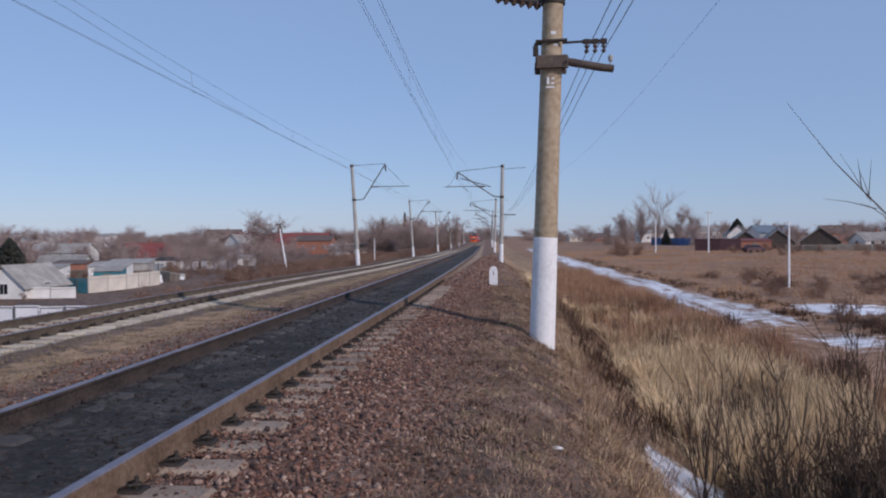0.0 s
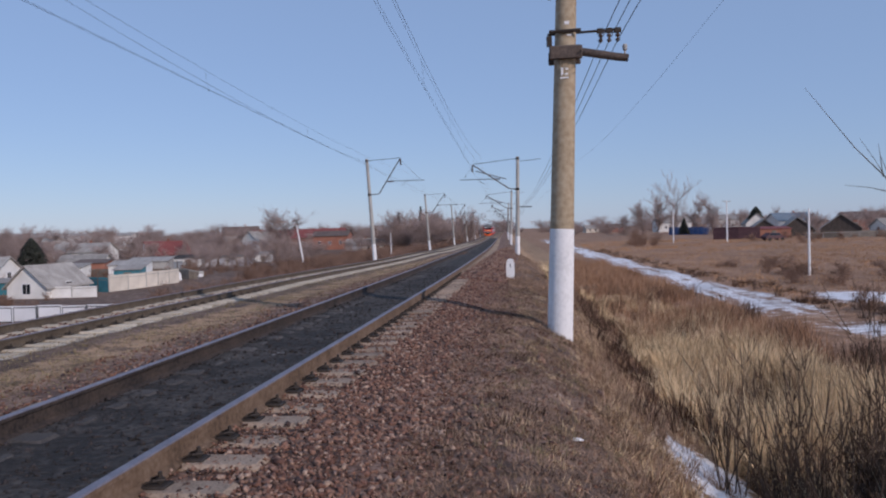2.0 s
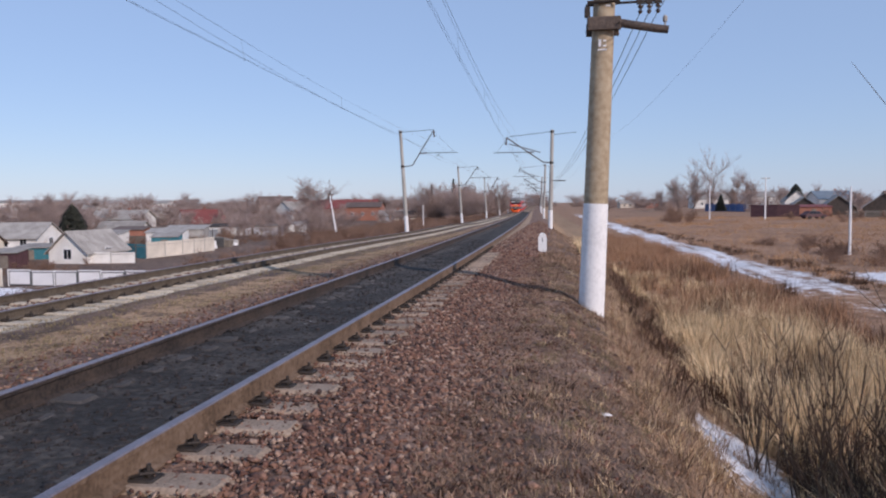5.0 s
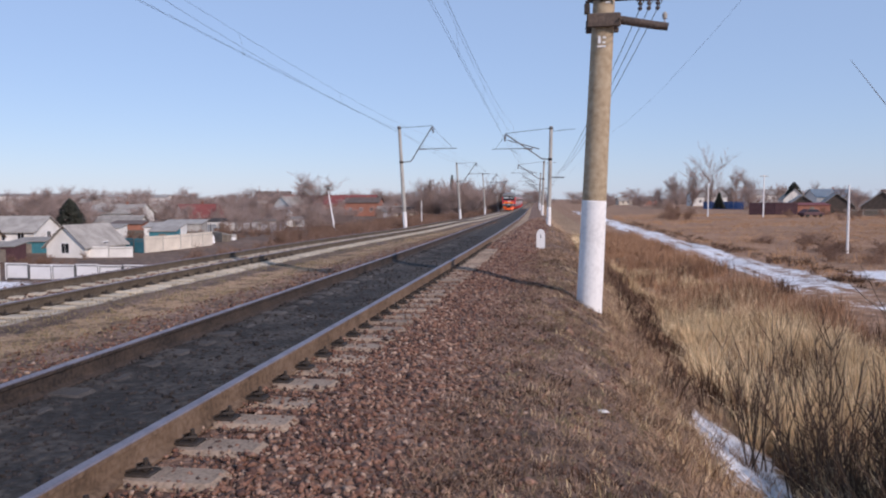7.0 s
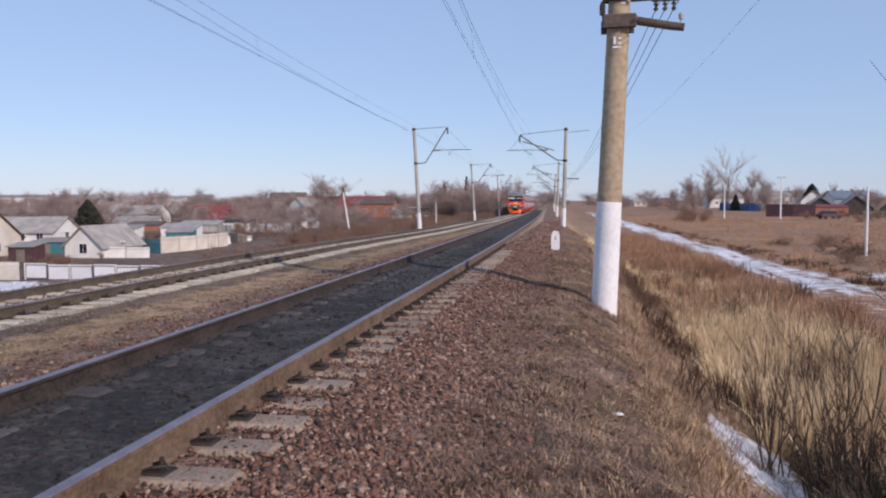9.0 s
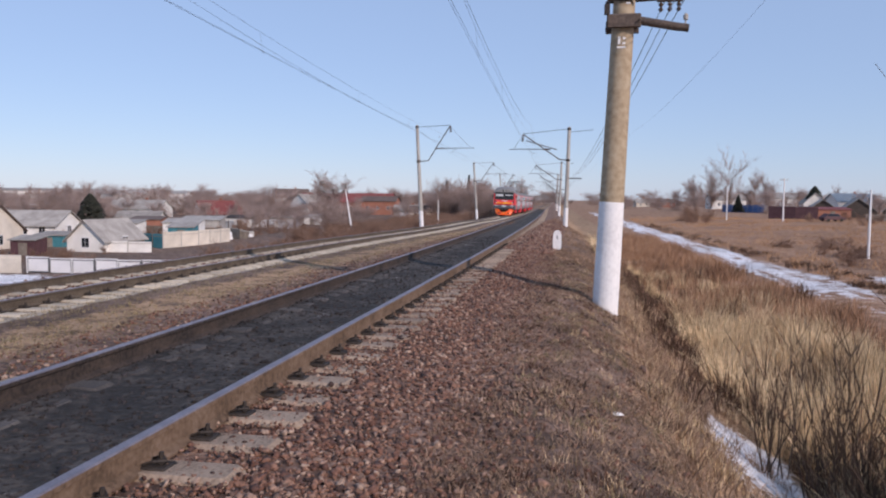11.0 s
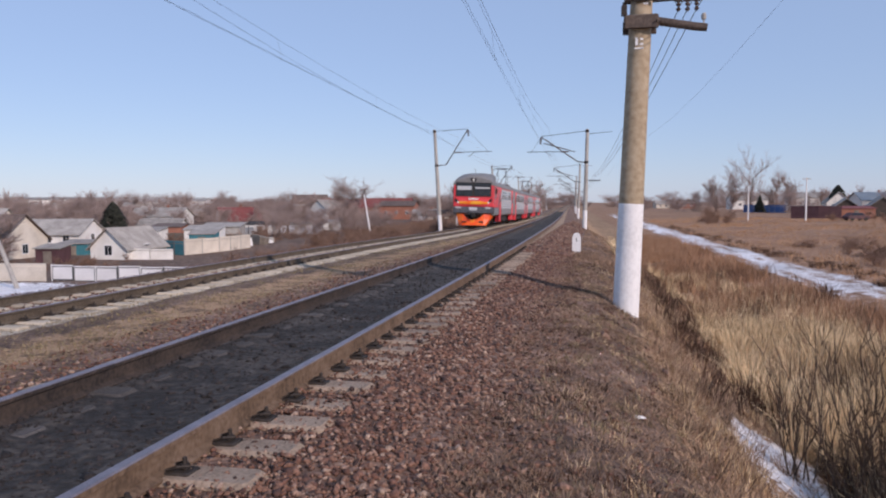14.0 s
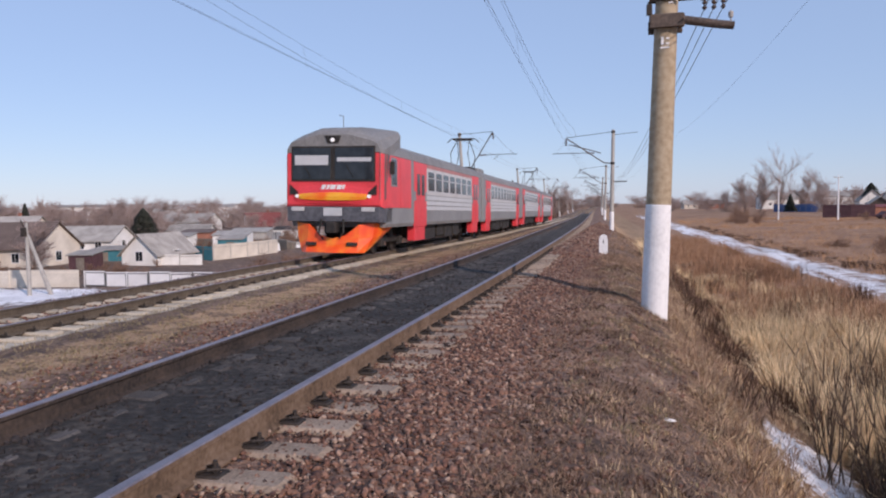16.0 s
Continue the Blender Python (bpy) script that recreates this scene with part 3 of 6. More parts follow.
def mast(at, side, tall, lean, crossarm=True, paint=1.8):
    """A tapered concrete catenary mast; side: +1 carries its arm to +x, -1 to -x."""
    t = thing("catenary_mast", at, "tapered concrete catenary mast with whitewashed foot and steel cantilever", "catenary mast", "catenary masts")
    r0, r1 = 0.185, 0.125
    tip = math.tan(radians(lean))

    def ax(z):
        return tip * z

    zs = [-0.6, 0, 1, 2, 4, 6, tall]
    part("post", Mesh().tube([(ax(z), 0, z) for z in zs], [r0 - (r0 - r1) * max(z, 0) / tall for z in zs], 20), M_GREYCON, t, "pale grey concrete post", soft=False)
    zs = [-0.5, 0.6, paint - 0.02, paint]
    part("painted_foot", Mesh().tube([(ax(z), 0, z) for z in zs], [r0 - (r0 - r1) * max(z, 0) / tall + 0.004 for z in zs[:3]] + [r0 - (r0 - r1) * paint / tall], 20), M_WHITE, t, "whitewashed foot of the post")
    s, root = side, 5.85
    tipx, tipz = (2.5, tall - 0.05) if s > 0 else (-3.5, tall - 0.55)
    part("strut", Mesh().tube([(ax(root) + s * 0.1, 0, root), (s * 0.55, 0, root + 0.06), (tipx, 0, tipz)], 0.05, 8), M_GALV, t, "inclined steel strut")
    if s < 0:
        part("strut", Mesh().tube([(ax(root) - 0.9, 0.1, root + 0.85), (tipx + 0.2, 0.1, tipz - 0.5)], 0.04, 8), M_GALV, t, "second inclined steel strut")
    part("tie_rod", Mesh().tube([(ax(tall), 0, tall - 0.15), (tipx, 0, tipz + 0.04)], 0.022, 6), M_IRON, t)
    part("collar", Mesh().tube([(ax(tall - 0.25), 0, tall - 0.25), (ax(tall - 0.08), 0, tall - 0.08)], r1 + 0.03, 14), M_IRON, t, "dark iron collar")
    part("collar", Mesh().tube([(ax(root - 0.1), 0, root - 0.1), (ax(root + 0.1), 0, root + 0.1)], r0 - 0.02, 14), M_IRON, t, "dark iron collar")
    arm_z = 6.95 if s > 0 else 6.7
    part("registration_arm", Mesh().tube([(s * 1.25, 0, arm_z + 0.02), (s * 3.1, 0, arm_z + 0.05), (s * 4.6, 0, arm_z + 0.04)], 0.03, 6), M_IRON, t)
    part("steady_arm", Mesh().tube([(s * 3.1, 0, arm_z + 0.05), (s * 2.7, 0, arm_z - 0.28), (s * 2.55, 0, arm_z - 0.33)], 0.016, 5), M_IRON, t)
    part("insulator", insulator(Mesh(), (tipx, 0, tipz - 0.02), (tipx + s * 0.05, 0, tipz - 0.6), 4, 0.1), M_GLASSY, t, "dark glazed insulator string")
    part("insulator", insulator(Mesh(), (s * 1.3, 0, arm_z + 0.02), (s * 1.9, 0, arm_z + 0.03), 4, 0.085), M_GLASSY, t, "dark glazed insulator string")
    part("stay_wire", Mesh().tube([(tipx, 0, tipz - 0.1), (s * 4.3, 0, arm_z + 0.06)], 0.012, 5), M_WIRE, t)
    if crossarm:
        o = -s
        part("crossarm", Mesh().tube([(ax(4.4), 0, 4.4), (ax(4.4) + o * 1.15, 0, 4.38)], 0.045, 6), M_IRON, t)
        part("feeder_arm", Mesh().tube([(ax(tall - 1), 0, tall - 0.4), (o * 2.1, 0, tall - 0.25)], 0.02, 6), M_IRON, t)
    return t


def near_pole():
    """The mast beside the camera, with its heavy crossarm clamp and wire arm."""
    at = pose(0.52, 13.2, -0.66) @ Matrix.Scale(1.043, 4)
    t = thing("catenary_mast", at, "tall tan concrete catenary mast with whitewashed foot and clamped crossarm", "catenary mast", "catenary masts")
    tip = math.tan(radians(2.3))

    def ax(z):
        return tip * z

    r0, r1, tall = 0.212, 0.147, 9.2

    def rad(z):
        return r0 - (r0 - r1) * max(z, 0) / tall

    zs = [-0.7, 0, 0.8, 1.6, 2.4, 3.2, 4, 5, 6, 7.5, tall]
    part("post", Mesh().tube([(ax(z), 0, z) for z in zs], [rad(z) for z in zs], 32), M_CONCRETE, t, "stained tan concrete post", soft=False)
    zs = [-0.6, 0.5, 1.2, 1.82, 1.84]
    part("painted_foot", Mesh().tube([(ax(z), 0, z) for z in zs], [rad(z) + (0.004 if z < 1.83 else -0.001) for z in zs], 32), M_WHITE, t, "whitewashed foot of the post")
    # clamp and crossarm
    for y0, y1 in ((-0.27, -0.17), (0.17, 0.27)):
        part("clamp_beam", Mesh().slab(ax(4.74) - 0.27, ax(4.74) + 0.27, y0, y1, 4.65, 4.86, 0.02), M_CLAMP, t, "weathered wooden clamp beam")
    for x in (-0.26, 0.24):
        part("clamp_bolt", Mesh().tube([(ax(4.74) + x, -0.33, 4.74), (ax(4.74) + x, 0.33, 4.74)], 0.014, 6), M_IRON, t)
    part("clamp_lug", Mesh().slab(ax(4.74) - 0.31, ax(4.74) - 0.22, -0.27, -0.17, 4.86, 5.02, 0.01), M_IRON, t)
    part("crossarm", Mesh().tube([(ax(4.74) + 0.16, -0.20, 4.77), (1.0, -0.20, 4.64), (1.2, -0.20, 4.61)], [0.068, 0.065, 0.062], 14), M_CLAMP, t, "dark round crossarm")
    part("pin_insulator", Mesh().tube([(1.15, -0.2, 4.64), (1.15, -0.2, 4.73), (1.15, -0.2, 4.74), (1.15, -0.2, 4.81), (1.15, -0.2, 4.84)], [0.012, 0.012, 0.035, 0.04, 0.02], 10), M_GREYCON, t, "small pale pin insulator")
    part("wire_arm", Mesh().tube([(ax(5.1) - 0.3, -0.02, 5.10), (1.1, -0.02, 5.13)], 0.022, 6), M_IRON, t, "thin iron wire arm")
    part("wire_arm_strap", Mesh().tube([(ax(5.1) - 0.28, -0.2, 5.10), (ax(5.1) + 0.24, -0.2, 5.11)], 0.03, 6), M_IRON, t)
    for x in (0.78, 0.92, 1.06):
        part("insulator_hook", Mesh().slab(x - 0.06, x + 0.06, -0.05, 0.01, 5.08, 5.16, 0.012), M_IRON, t)
        part("hanging_insulator", insulator(Mesh(), (x, -0.02, 5.08), (x, -0.02, 4.92), 2, 0.04), M_GLASSY, t)
    # painted marks on the post
    for z, w0, w1, h in ((4.39, -0.07, -0.03, 0.12), (4.39, 0.0, 0.05, 0.03), (4.47, 0.0, 0.05, 0.03), (4.33, -0.08, 0.06, 0.025), (5.22, -0.03, 0.05, 0.05), (5.03, 0.02, 0.09, 0.03)):
        y = -rad(z) - 0.004
        part("painted_mark", Mesh().box(ax(z) + w0, ax(z) + w1, y, y + 0.03, z, z + h), M_WHITE, t, "small white painted mark")
    # root of the cantilever over the track
    part("strut", Mesh().tube([(ax(5.84) - 0.16, 0, 5.84), (-0.45, 0, 5.89), (-3.0, 0, 8.7)], 0.05, 8), M_GALV, t, "inclined steel strut")
    part("collar", Mesh().tube([(ax(5.79), 0, 5.76), (ax(5.94), 0, 5.96)], rad(5.84) + 0.03, 18), M_IRON, t, "rusty iron collar")
    ins = Mesh()
    insulator(ins, (ax(5.84) - 0.2, 0.03, 5.76), (-0.75, 0.03, 5.92), 6, 0.085)
    part("insulator", ins, M_GLASSY, t, "dark glazed insulator string")
    part("tie_rod", Mesh().tube([(ax(tall), 0, tall - 0.15), (-3.0, 0, 8.75)], 0.022, 6), M_IRON, t)
    part("registration_arm", Mesh().tube([(-1.0, 0, 6.72), (-3.9, 0, 6.75)], 0.028, 6), M_IRON, t)


near_pole()
MAST_Y = [62, 112, 162, 212, 262, 312]
for k, y in enumerate(MAST_Y):
    zr = float(z_near(y))
    x = float(c_near(y)) + 2.95
    mast(pose(x + 0.1, y - 1.2, zr - 1.2, 0, 0, 0), -1, 8.5, 1.3 + 0.5 * (k % 2), paint=2.0)
    mast(pose(float(c_far(y + 2)) - (3.0 if k == 0 else 3.6), y + 2, float(z_far(y + 2)) - 0.45, 0, 0, 0), 1, 9.0 - 0.25 * (k % 2), -3.0 if k == 0 else -4.2 + 0.5 * (k % 3), crossarm=False, paint=1.5)
mast(pose(float(c_far(11)) - 2.75, 11, float(z_far(11)) - 0.45), 1, 9.0, -2.0, crossarm=False)


# ---- wires ----
def hung(points, sag, n=14):
    """A wire through its supports, sagging in each span."""
    path = []
    for a, b in zip(points, points[1:]):
        a, b = Vector(a), Vector(b)
        for k in range(n):
            t = k / n
            p = a.lerp(b, t)
            p.z -= sag * 4 * t * (1 - t)
            path.append(p)
    return path + [Vector(points[-1])]


def wire(name, path, r, label):
    tagged(new(name, Mesh().tube(path, r, 5).data(name, M_WIRE)), label, "overhead wire", "overhead wires")


def catenary(c, z, ys, contact, messenger, zig, label):
    t = thing("catenary", pose(0, 0, 0), label, "overhead line", "overhead lines")
    pts = [(float(c(y)) + zig * (1 if k % 2 else -1), y, float(z(y)) + contact) for k, y in enumerate(ys)]
    top = [(float(c(y)) + 0.1 * (1 if k % 2 else -1), y, float(z(y)) + messenger) for k, y in enumerate(ys)]
    low, high = hung(pts, 0.04), hung(top, 0.5)
    part("contact_wire", Mesh().tube(low, 0.004, 5), M_WIRE, t)
    part("contact_wire", Mesh().tube([p + Vector((0.06, 0, 0)) for p in low], 0.004, 5), M_WIRE, t)
    part("messenger_wire", Mesh().tube(high, 0.004, 5), M_WIRE, t)
    for i in range(2, len(low) - 1, 3):
        if low[i].y < 130:
            part("dropper", Mesh().tube([low[i], high[i]], 0.003, 4), M_WIRE, t)
            part("dropper_clamp", Mesh().tube([low[i] - Vector((0, 0.05, 0)), low[i] + Vector((0, 0.05, 0))], 0.016, 5), M_IRON, t)
    return t


LINE_Y = [-38, 12.65] + MAST_Y
catenary(c_near, z_near, LINE_Y, 5.8, 7.0, 0.25, "contact wire hung from a sagging messenger wire by droppers")
catenary(c_far, z_far, [-36, 11] + [y + 2 for y in MAST_Y], 6.4, 7.35, 0.3, "contact wire hung from a sagging messenger wire by droppers")
for x, z0 in ((1.28, 4.5), (1.42, 4.5), (1.56, 4.5)):
    pts = [(x + 0.1, -37, z0), (x * 1.04, 13.18, z0)] + [(float(c_near(y)) + 2.95 + 0.6 + (x - 1.2), y, float(z_near(y)) + 3.55) for y in MAST_Y]
    wire("service_wire", hung(pts, 0.5), 0.007, "thin dark service wire strung between the masts")
wire("feeder_wire", hung([(5.5, -38, 7.6), (5.35, 12, 7.5)] + [(float(c_near(y)) + 8.2, y, 6.9 + float(z_near(y))) for y in MAST_Y], 0.6), 0.004, "dark feeder wire strung beside the track")
wire("feeder_wire", hung([(-14.2, -38, 9.3), (-14.0, 14, 9.3)] + [(float(c_far(y)) - 3.0, y, 8.0 + float(z_far(y))) for y in MAST_Y], 0.6), 0.006, "dark feeder wire strung beside the track")
wire("feeder_wire", hung([(-3.0, -38, 7.2), (-3.0, 12.65, 7.2)] + [(float(c_near(y)) + 0.1, y, 7.6 + float(z_near(y))) for y in MAST_Y], 0.7), 0.006, "dark feeder wire strung over the track")


# ---- train ----
HALF, CAR_L, ROOF = 1.79, 19.6, 4.2


def section(y, w=HALF, top=ROOF, low=1.02):
    """Body outline across the car at y, from the lower edge round over the roof."""
    pts = [(-w + 0.05, low), (-w, low + 0.12), (-w, 2.2), (-w + 0.03, top - 0.62), (-w + 0.16, top - 0.32), (-w + 0.5, top - 0.12), (-w + 1.05, top - 0.02), (0, top)]
    full = pts + [(-x, z) for x, z in reversed(pts[:-1])]
    return [(x, y, z) for x, z in full]


def panel_mesh(side, y0, y1, z0, z1, out=0.012, thick=0.03):
    """A thin plate on the car's side that follows the wall."""
    m = Mesh()

    def xw(z):
        return HALF if z < 2.2 else HALF - 0.03 * (z - 2.2) / (ROOF - 0.62 - 2.2)

    p = []
    for o in (out, out - thick):
        for y, z in ((y0, z0), (y1, z0), (y1, z1), (y0, z1)):
            p.append((side * (xw(z) + o), y, z))
    m.add(p, [(0, 1, 2, 3), (7, 6, 5, 4), (0, 4, 5, 1), (1, 5, 6, 2), (2, 6, 7, 3), (3, 7, 4, 0)])
    return m


def bogie(car, y):
    m = Mesh()
    for s in (-1, 1):
        m.slab(s * 1.02 - 0.07, s * 1.02 + 0.07, y - 1.75, y + 1.75, 0.42, 0.66, 0.03)
        for w in (-1.2, 1.2):
            m.slab(s * 1.12 - 0.1, s * 1.12 + 0.1, y + w - 0.18, y + w + 0.18, 0.3, 0.62, 0.04)
            m.tube([(s * 1.12, y + w - 0.32, 0.66), (s * 1.12, y + w - 0.32, 0.95)], 0.09, 8)
        m.tube([(s * 1.05, y, 0.62), (s * 1.05, y, 1.02)], 0.16, 10)
    m.box(-1.0, 1.0, y - 0.25, y + 0.25, 0.5, 0.95)
    b = part("bogie", m, M_BLACK, car, "dusty black bogie frame with coil springs")
    for w in (-1.2, 1.2):
        for s in (-1, 1):
            wm = Mesh().tube([(s * 0.73, y + w, 0.46), (s * 0.76, y + w, 0.46), (s * 0.76, y + w, 0.46), (s * 0.87, y + w, 0.46)], [0.49, 0.49, 0.46, 0.46], 24)
            part("wheel", wm, M_IRON, b)
    return b


def car_shell(name, label, cab, panto):
    car = thing(name, pose(0, 0, 0), label, "train car", "train cars")
    ya, yb = -CAR_L / 2, CAR_L / 2
    body = Mesh()
    rings = [section(ya, HALF - 0.06, ROOF - 0.05), section(ya + 0.12)]
    rings += [section(yb - 0.75), section(yb - 0.55)] if cab else [section(yb - 0.12), section(yb, HALF - 0.06, ROOF - 0.05)]
    part("body", body.loft(rings), M_TGREY, car, "grey painted steel body shell")
    # roof skin, 12 mm proud
    rf = Mesh()
    keep = [i for i, p in enumerate(section(0)) if p[2] > ROOF - 0.64]
    for y0, y1 in ((ya + 0.1, yb - (0.62 if cab else 0.1)),):
        a, b = section(y0), section(y1)
        n = len(keep)
        pts = []
        for s in (a, b):
            for i in keep:
                x, y, z = s[i]
                pts.append((x * 1.008, y, z + 0.015))
        rf.add(pts, [(k, k + 1, n + k + 1, n + k) for k in range(n - 1)])
    ob = part("roof", rf, M_TROOF, car, "dull grey roof")
    sol = ob.modifiers.new("thick", "SOLIDIFY")
    sol.thickness = 0.02
    first = yb - (6.2 if cab else 2.95)
    for s in (-1, 1):
        # colour fields of the side
        if cab:
            part("red_panel", panel_mesh(s, yb - 3.75, yb - 0.56, 1.72, 3.58), M_RED, car, "red cab side panel")
            part("cab_side_window", panel_mesh(s, yb - 1.75, yb - 1.15, 2.55, 3.45, 0.02), M_GLASS, car, "dark cab side window")
            part("cab_window_frame", panel_mesh(s, yb - 1.82, yb - 1.08, 2.48, 3.52, 0.016), M_TGREY, car)
            part("cab_door", panel_mesh(s, yb - 2.95, yb - 2.25, 1.74, 3.45, 0.018), M_RED, car, "red cab door")
        doors = [(yb - 5.9, yb - 4.5) if cab else (yb - 2.75, yb - 1.35), (ya + 1.35, ya + 2.75)]
        for d0, d1 in doors:
            part("red_panel", panel_mesh(s, d0 - 0.32, d1 + 0.32, 0.98, 3.58, 0.012), M_RED, car, "red panel round the doors")
            dm = (d0 + d1) / 2
            for e0, e1 in ((d0, dm - 0.012), (dm + 0.012, d1)):
                d = part("passenger_door", panel_mesh(s, e0, e1, 1.1, 3.35, 0.022), M_RED, car, "red sliding door leaf")
                part("door_pane", panel_mesh(s, e0 + 0.14, e1 - 0.14, 2.25, 3.1, 0.028), M_GLASS, d)
            part("door_step", Mesh().slab(min(s * 1.45, s * 1.78), max(s * 1.45, s * 1.78), d0 - 0.1, d1 + 0.1, 0.42, 1.0, 0.03), M_RED, car, "red step well under the doors")
        last = ya + 3.15
        part("upper_band", panel_mesh(s, last, first, 3.42, 3.58, 0.01), M_TPINK, car, "faded red band under the roof")
        part("window_band", panel_mesh(s, last, first, 2.3, 3.42, 0.008), M_TLIGHT, car, "pale grey window band")
        for z0, z1 in ((2.08, 2.26), (1.86, 2.03), (1.64, 1.81)):
            part("stripe", panel_mesh(s, last, first, z0, z1, 0.012), M_BLIND, car, "white side stripe")
        n = int((first - last - 0.3) / 1.32)
        pitch = (first - last - 0.2) / n
        for k in range(n):
            y0 = last + 0.1 + k * pitch
            wf = part("window", panel_mesh(s, y0 + 0.1, y0 + pitch - 0.1, 2.42, 3.34, 0.016), M_BLIND, car, "white-framed window")
            part("pane", panel_mesh(s, y0 + 0.17, y0 + pitch - 0.17, 2.48, 3.0, 0.022), M_GLASS, wf)
            part("vent_pane", panel_mesh(s, y0 + 0.17, y0 + pitch - 0.17, 3.04, 3.28, 0.022), M_GLASS, wf)
        # underframe boxes
        for b0, b1, z0 in ((-4.6, -3.1, 0.42), (-2.8, -1.2, 0.36), (-0.9, 0.4, 0.5), (0.8, 2.9, 0.38), (3.2, 4.4, 0.48)):
            part("equipment_box", Mesh().slab(min(s * 0.75, s * 1.5), max(s * 0.75, s * 1.5), b0, b1, z0, 1.02, 0.04), M_BLACK, car, "dusty black underframe box")
    for y in (-6.65, 6.65):
        bogie(car, y)
    for y in np.arange(-7.5, 6.5 if not cab else 4.5, 2.6):
        part("roof_vent", Mesh().slab(-0.45, 0.45, y - 0.4, y + 0.4, ROOF - 0.05, ROOF + 0.09, 0.04), M_TROOF, car, "low roof ventilator")
    part("gangway", Mesh().slab(-0.65, 0.65, ya - 0.28, ya + 0.02, 1.1, 3.4, 0.05), M_BLACK, car, "black rubber gangway")
    part("coupler", Mesh().slab(-0.14, 0.14, ya - 0.32, ya + 0.2, 0.9, 1.15, 0.03), M_BLACK, car)
    if not cab:
        part("gangway", Mesh().slab(-0.65, 0.65, yb - 0.02, yb + 0.28, 1.1, 3.4, 0.05), M_BLACK, car, "black rubber gangway")
    if panto:
        pantograph(car, yb - 2.6)
        part("roof_box", Mesh().slab(-0.7, 0.7, yb - 6.6, yb - 4.4, ROOF - 0.05, ROOF + 0.34, 0.08), M_TROOF, car, "grey roof equipment box")
        part("roof_cable", Mesh().tube([(0.5, yb - 4, ROOF + 0.3), (0.5, -6, ROOF + 0.3)], 0.025, 6), M_IRON, car)
    return car


def pantograph(car, y):
    p = part("pantograph", Mesh().box(-0.65, -0.58, y - 0.9, y + 0.9, ROOF + 0.18, ROOF + 0.26).box(0.58, 0.65, y - 0.9, y + 0.9, ROOF + 0.18, ROOF + 0.26).box(-0.65, 0.65, y - 0.9, y - 0.82, ROOF + 0.18, ROOF + 0.26).box(-0.65, 0.65, y + 0.82, y + 0.9, ROOF + 0.18, ROOF + 0.26), M_IRON, car, "raised dark steel pantograph")
    arms = Mesh()
    top = 6.35
    for s in (-1, 1):
        for e in (-1, 1):
            arms.tube([(s * 0.6, y + e * 0.75, ROOF + 0.25), (s * 0.55, y + e * 1.25, ROOF + 1.1), (s * 0.4, y, top - 0.15)], 0.028, 6)
    part("frame", arms, M_IRON, p)
    part("collector", Mesh().tube([(-1.05, y, top - 0.28), (-0.75, y, top - 0.03), (0.75, y, top - 0.03), (1.05, y, top - 0.28)], 0.035, 6).box(-0.6, 0.6, y - 0.28, y + 0.28, top - 0.14, top - 0.09), M_IRON, p)
    ins = Mesh()
    for s in (-1, 1):
        for e in (-1, 1):
            insulator(ins, (s * 0.6, y + e * 0.8, ROOF - 0.02), (s * 0.6, y + e * 0.8, ROOF + 0.2), 2, 0.1)
    part("insulator", ins, M_GLASSY, p)


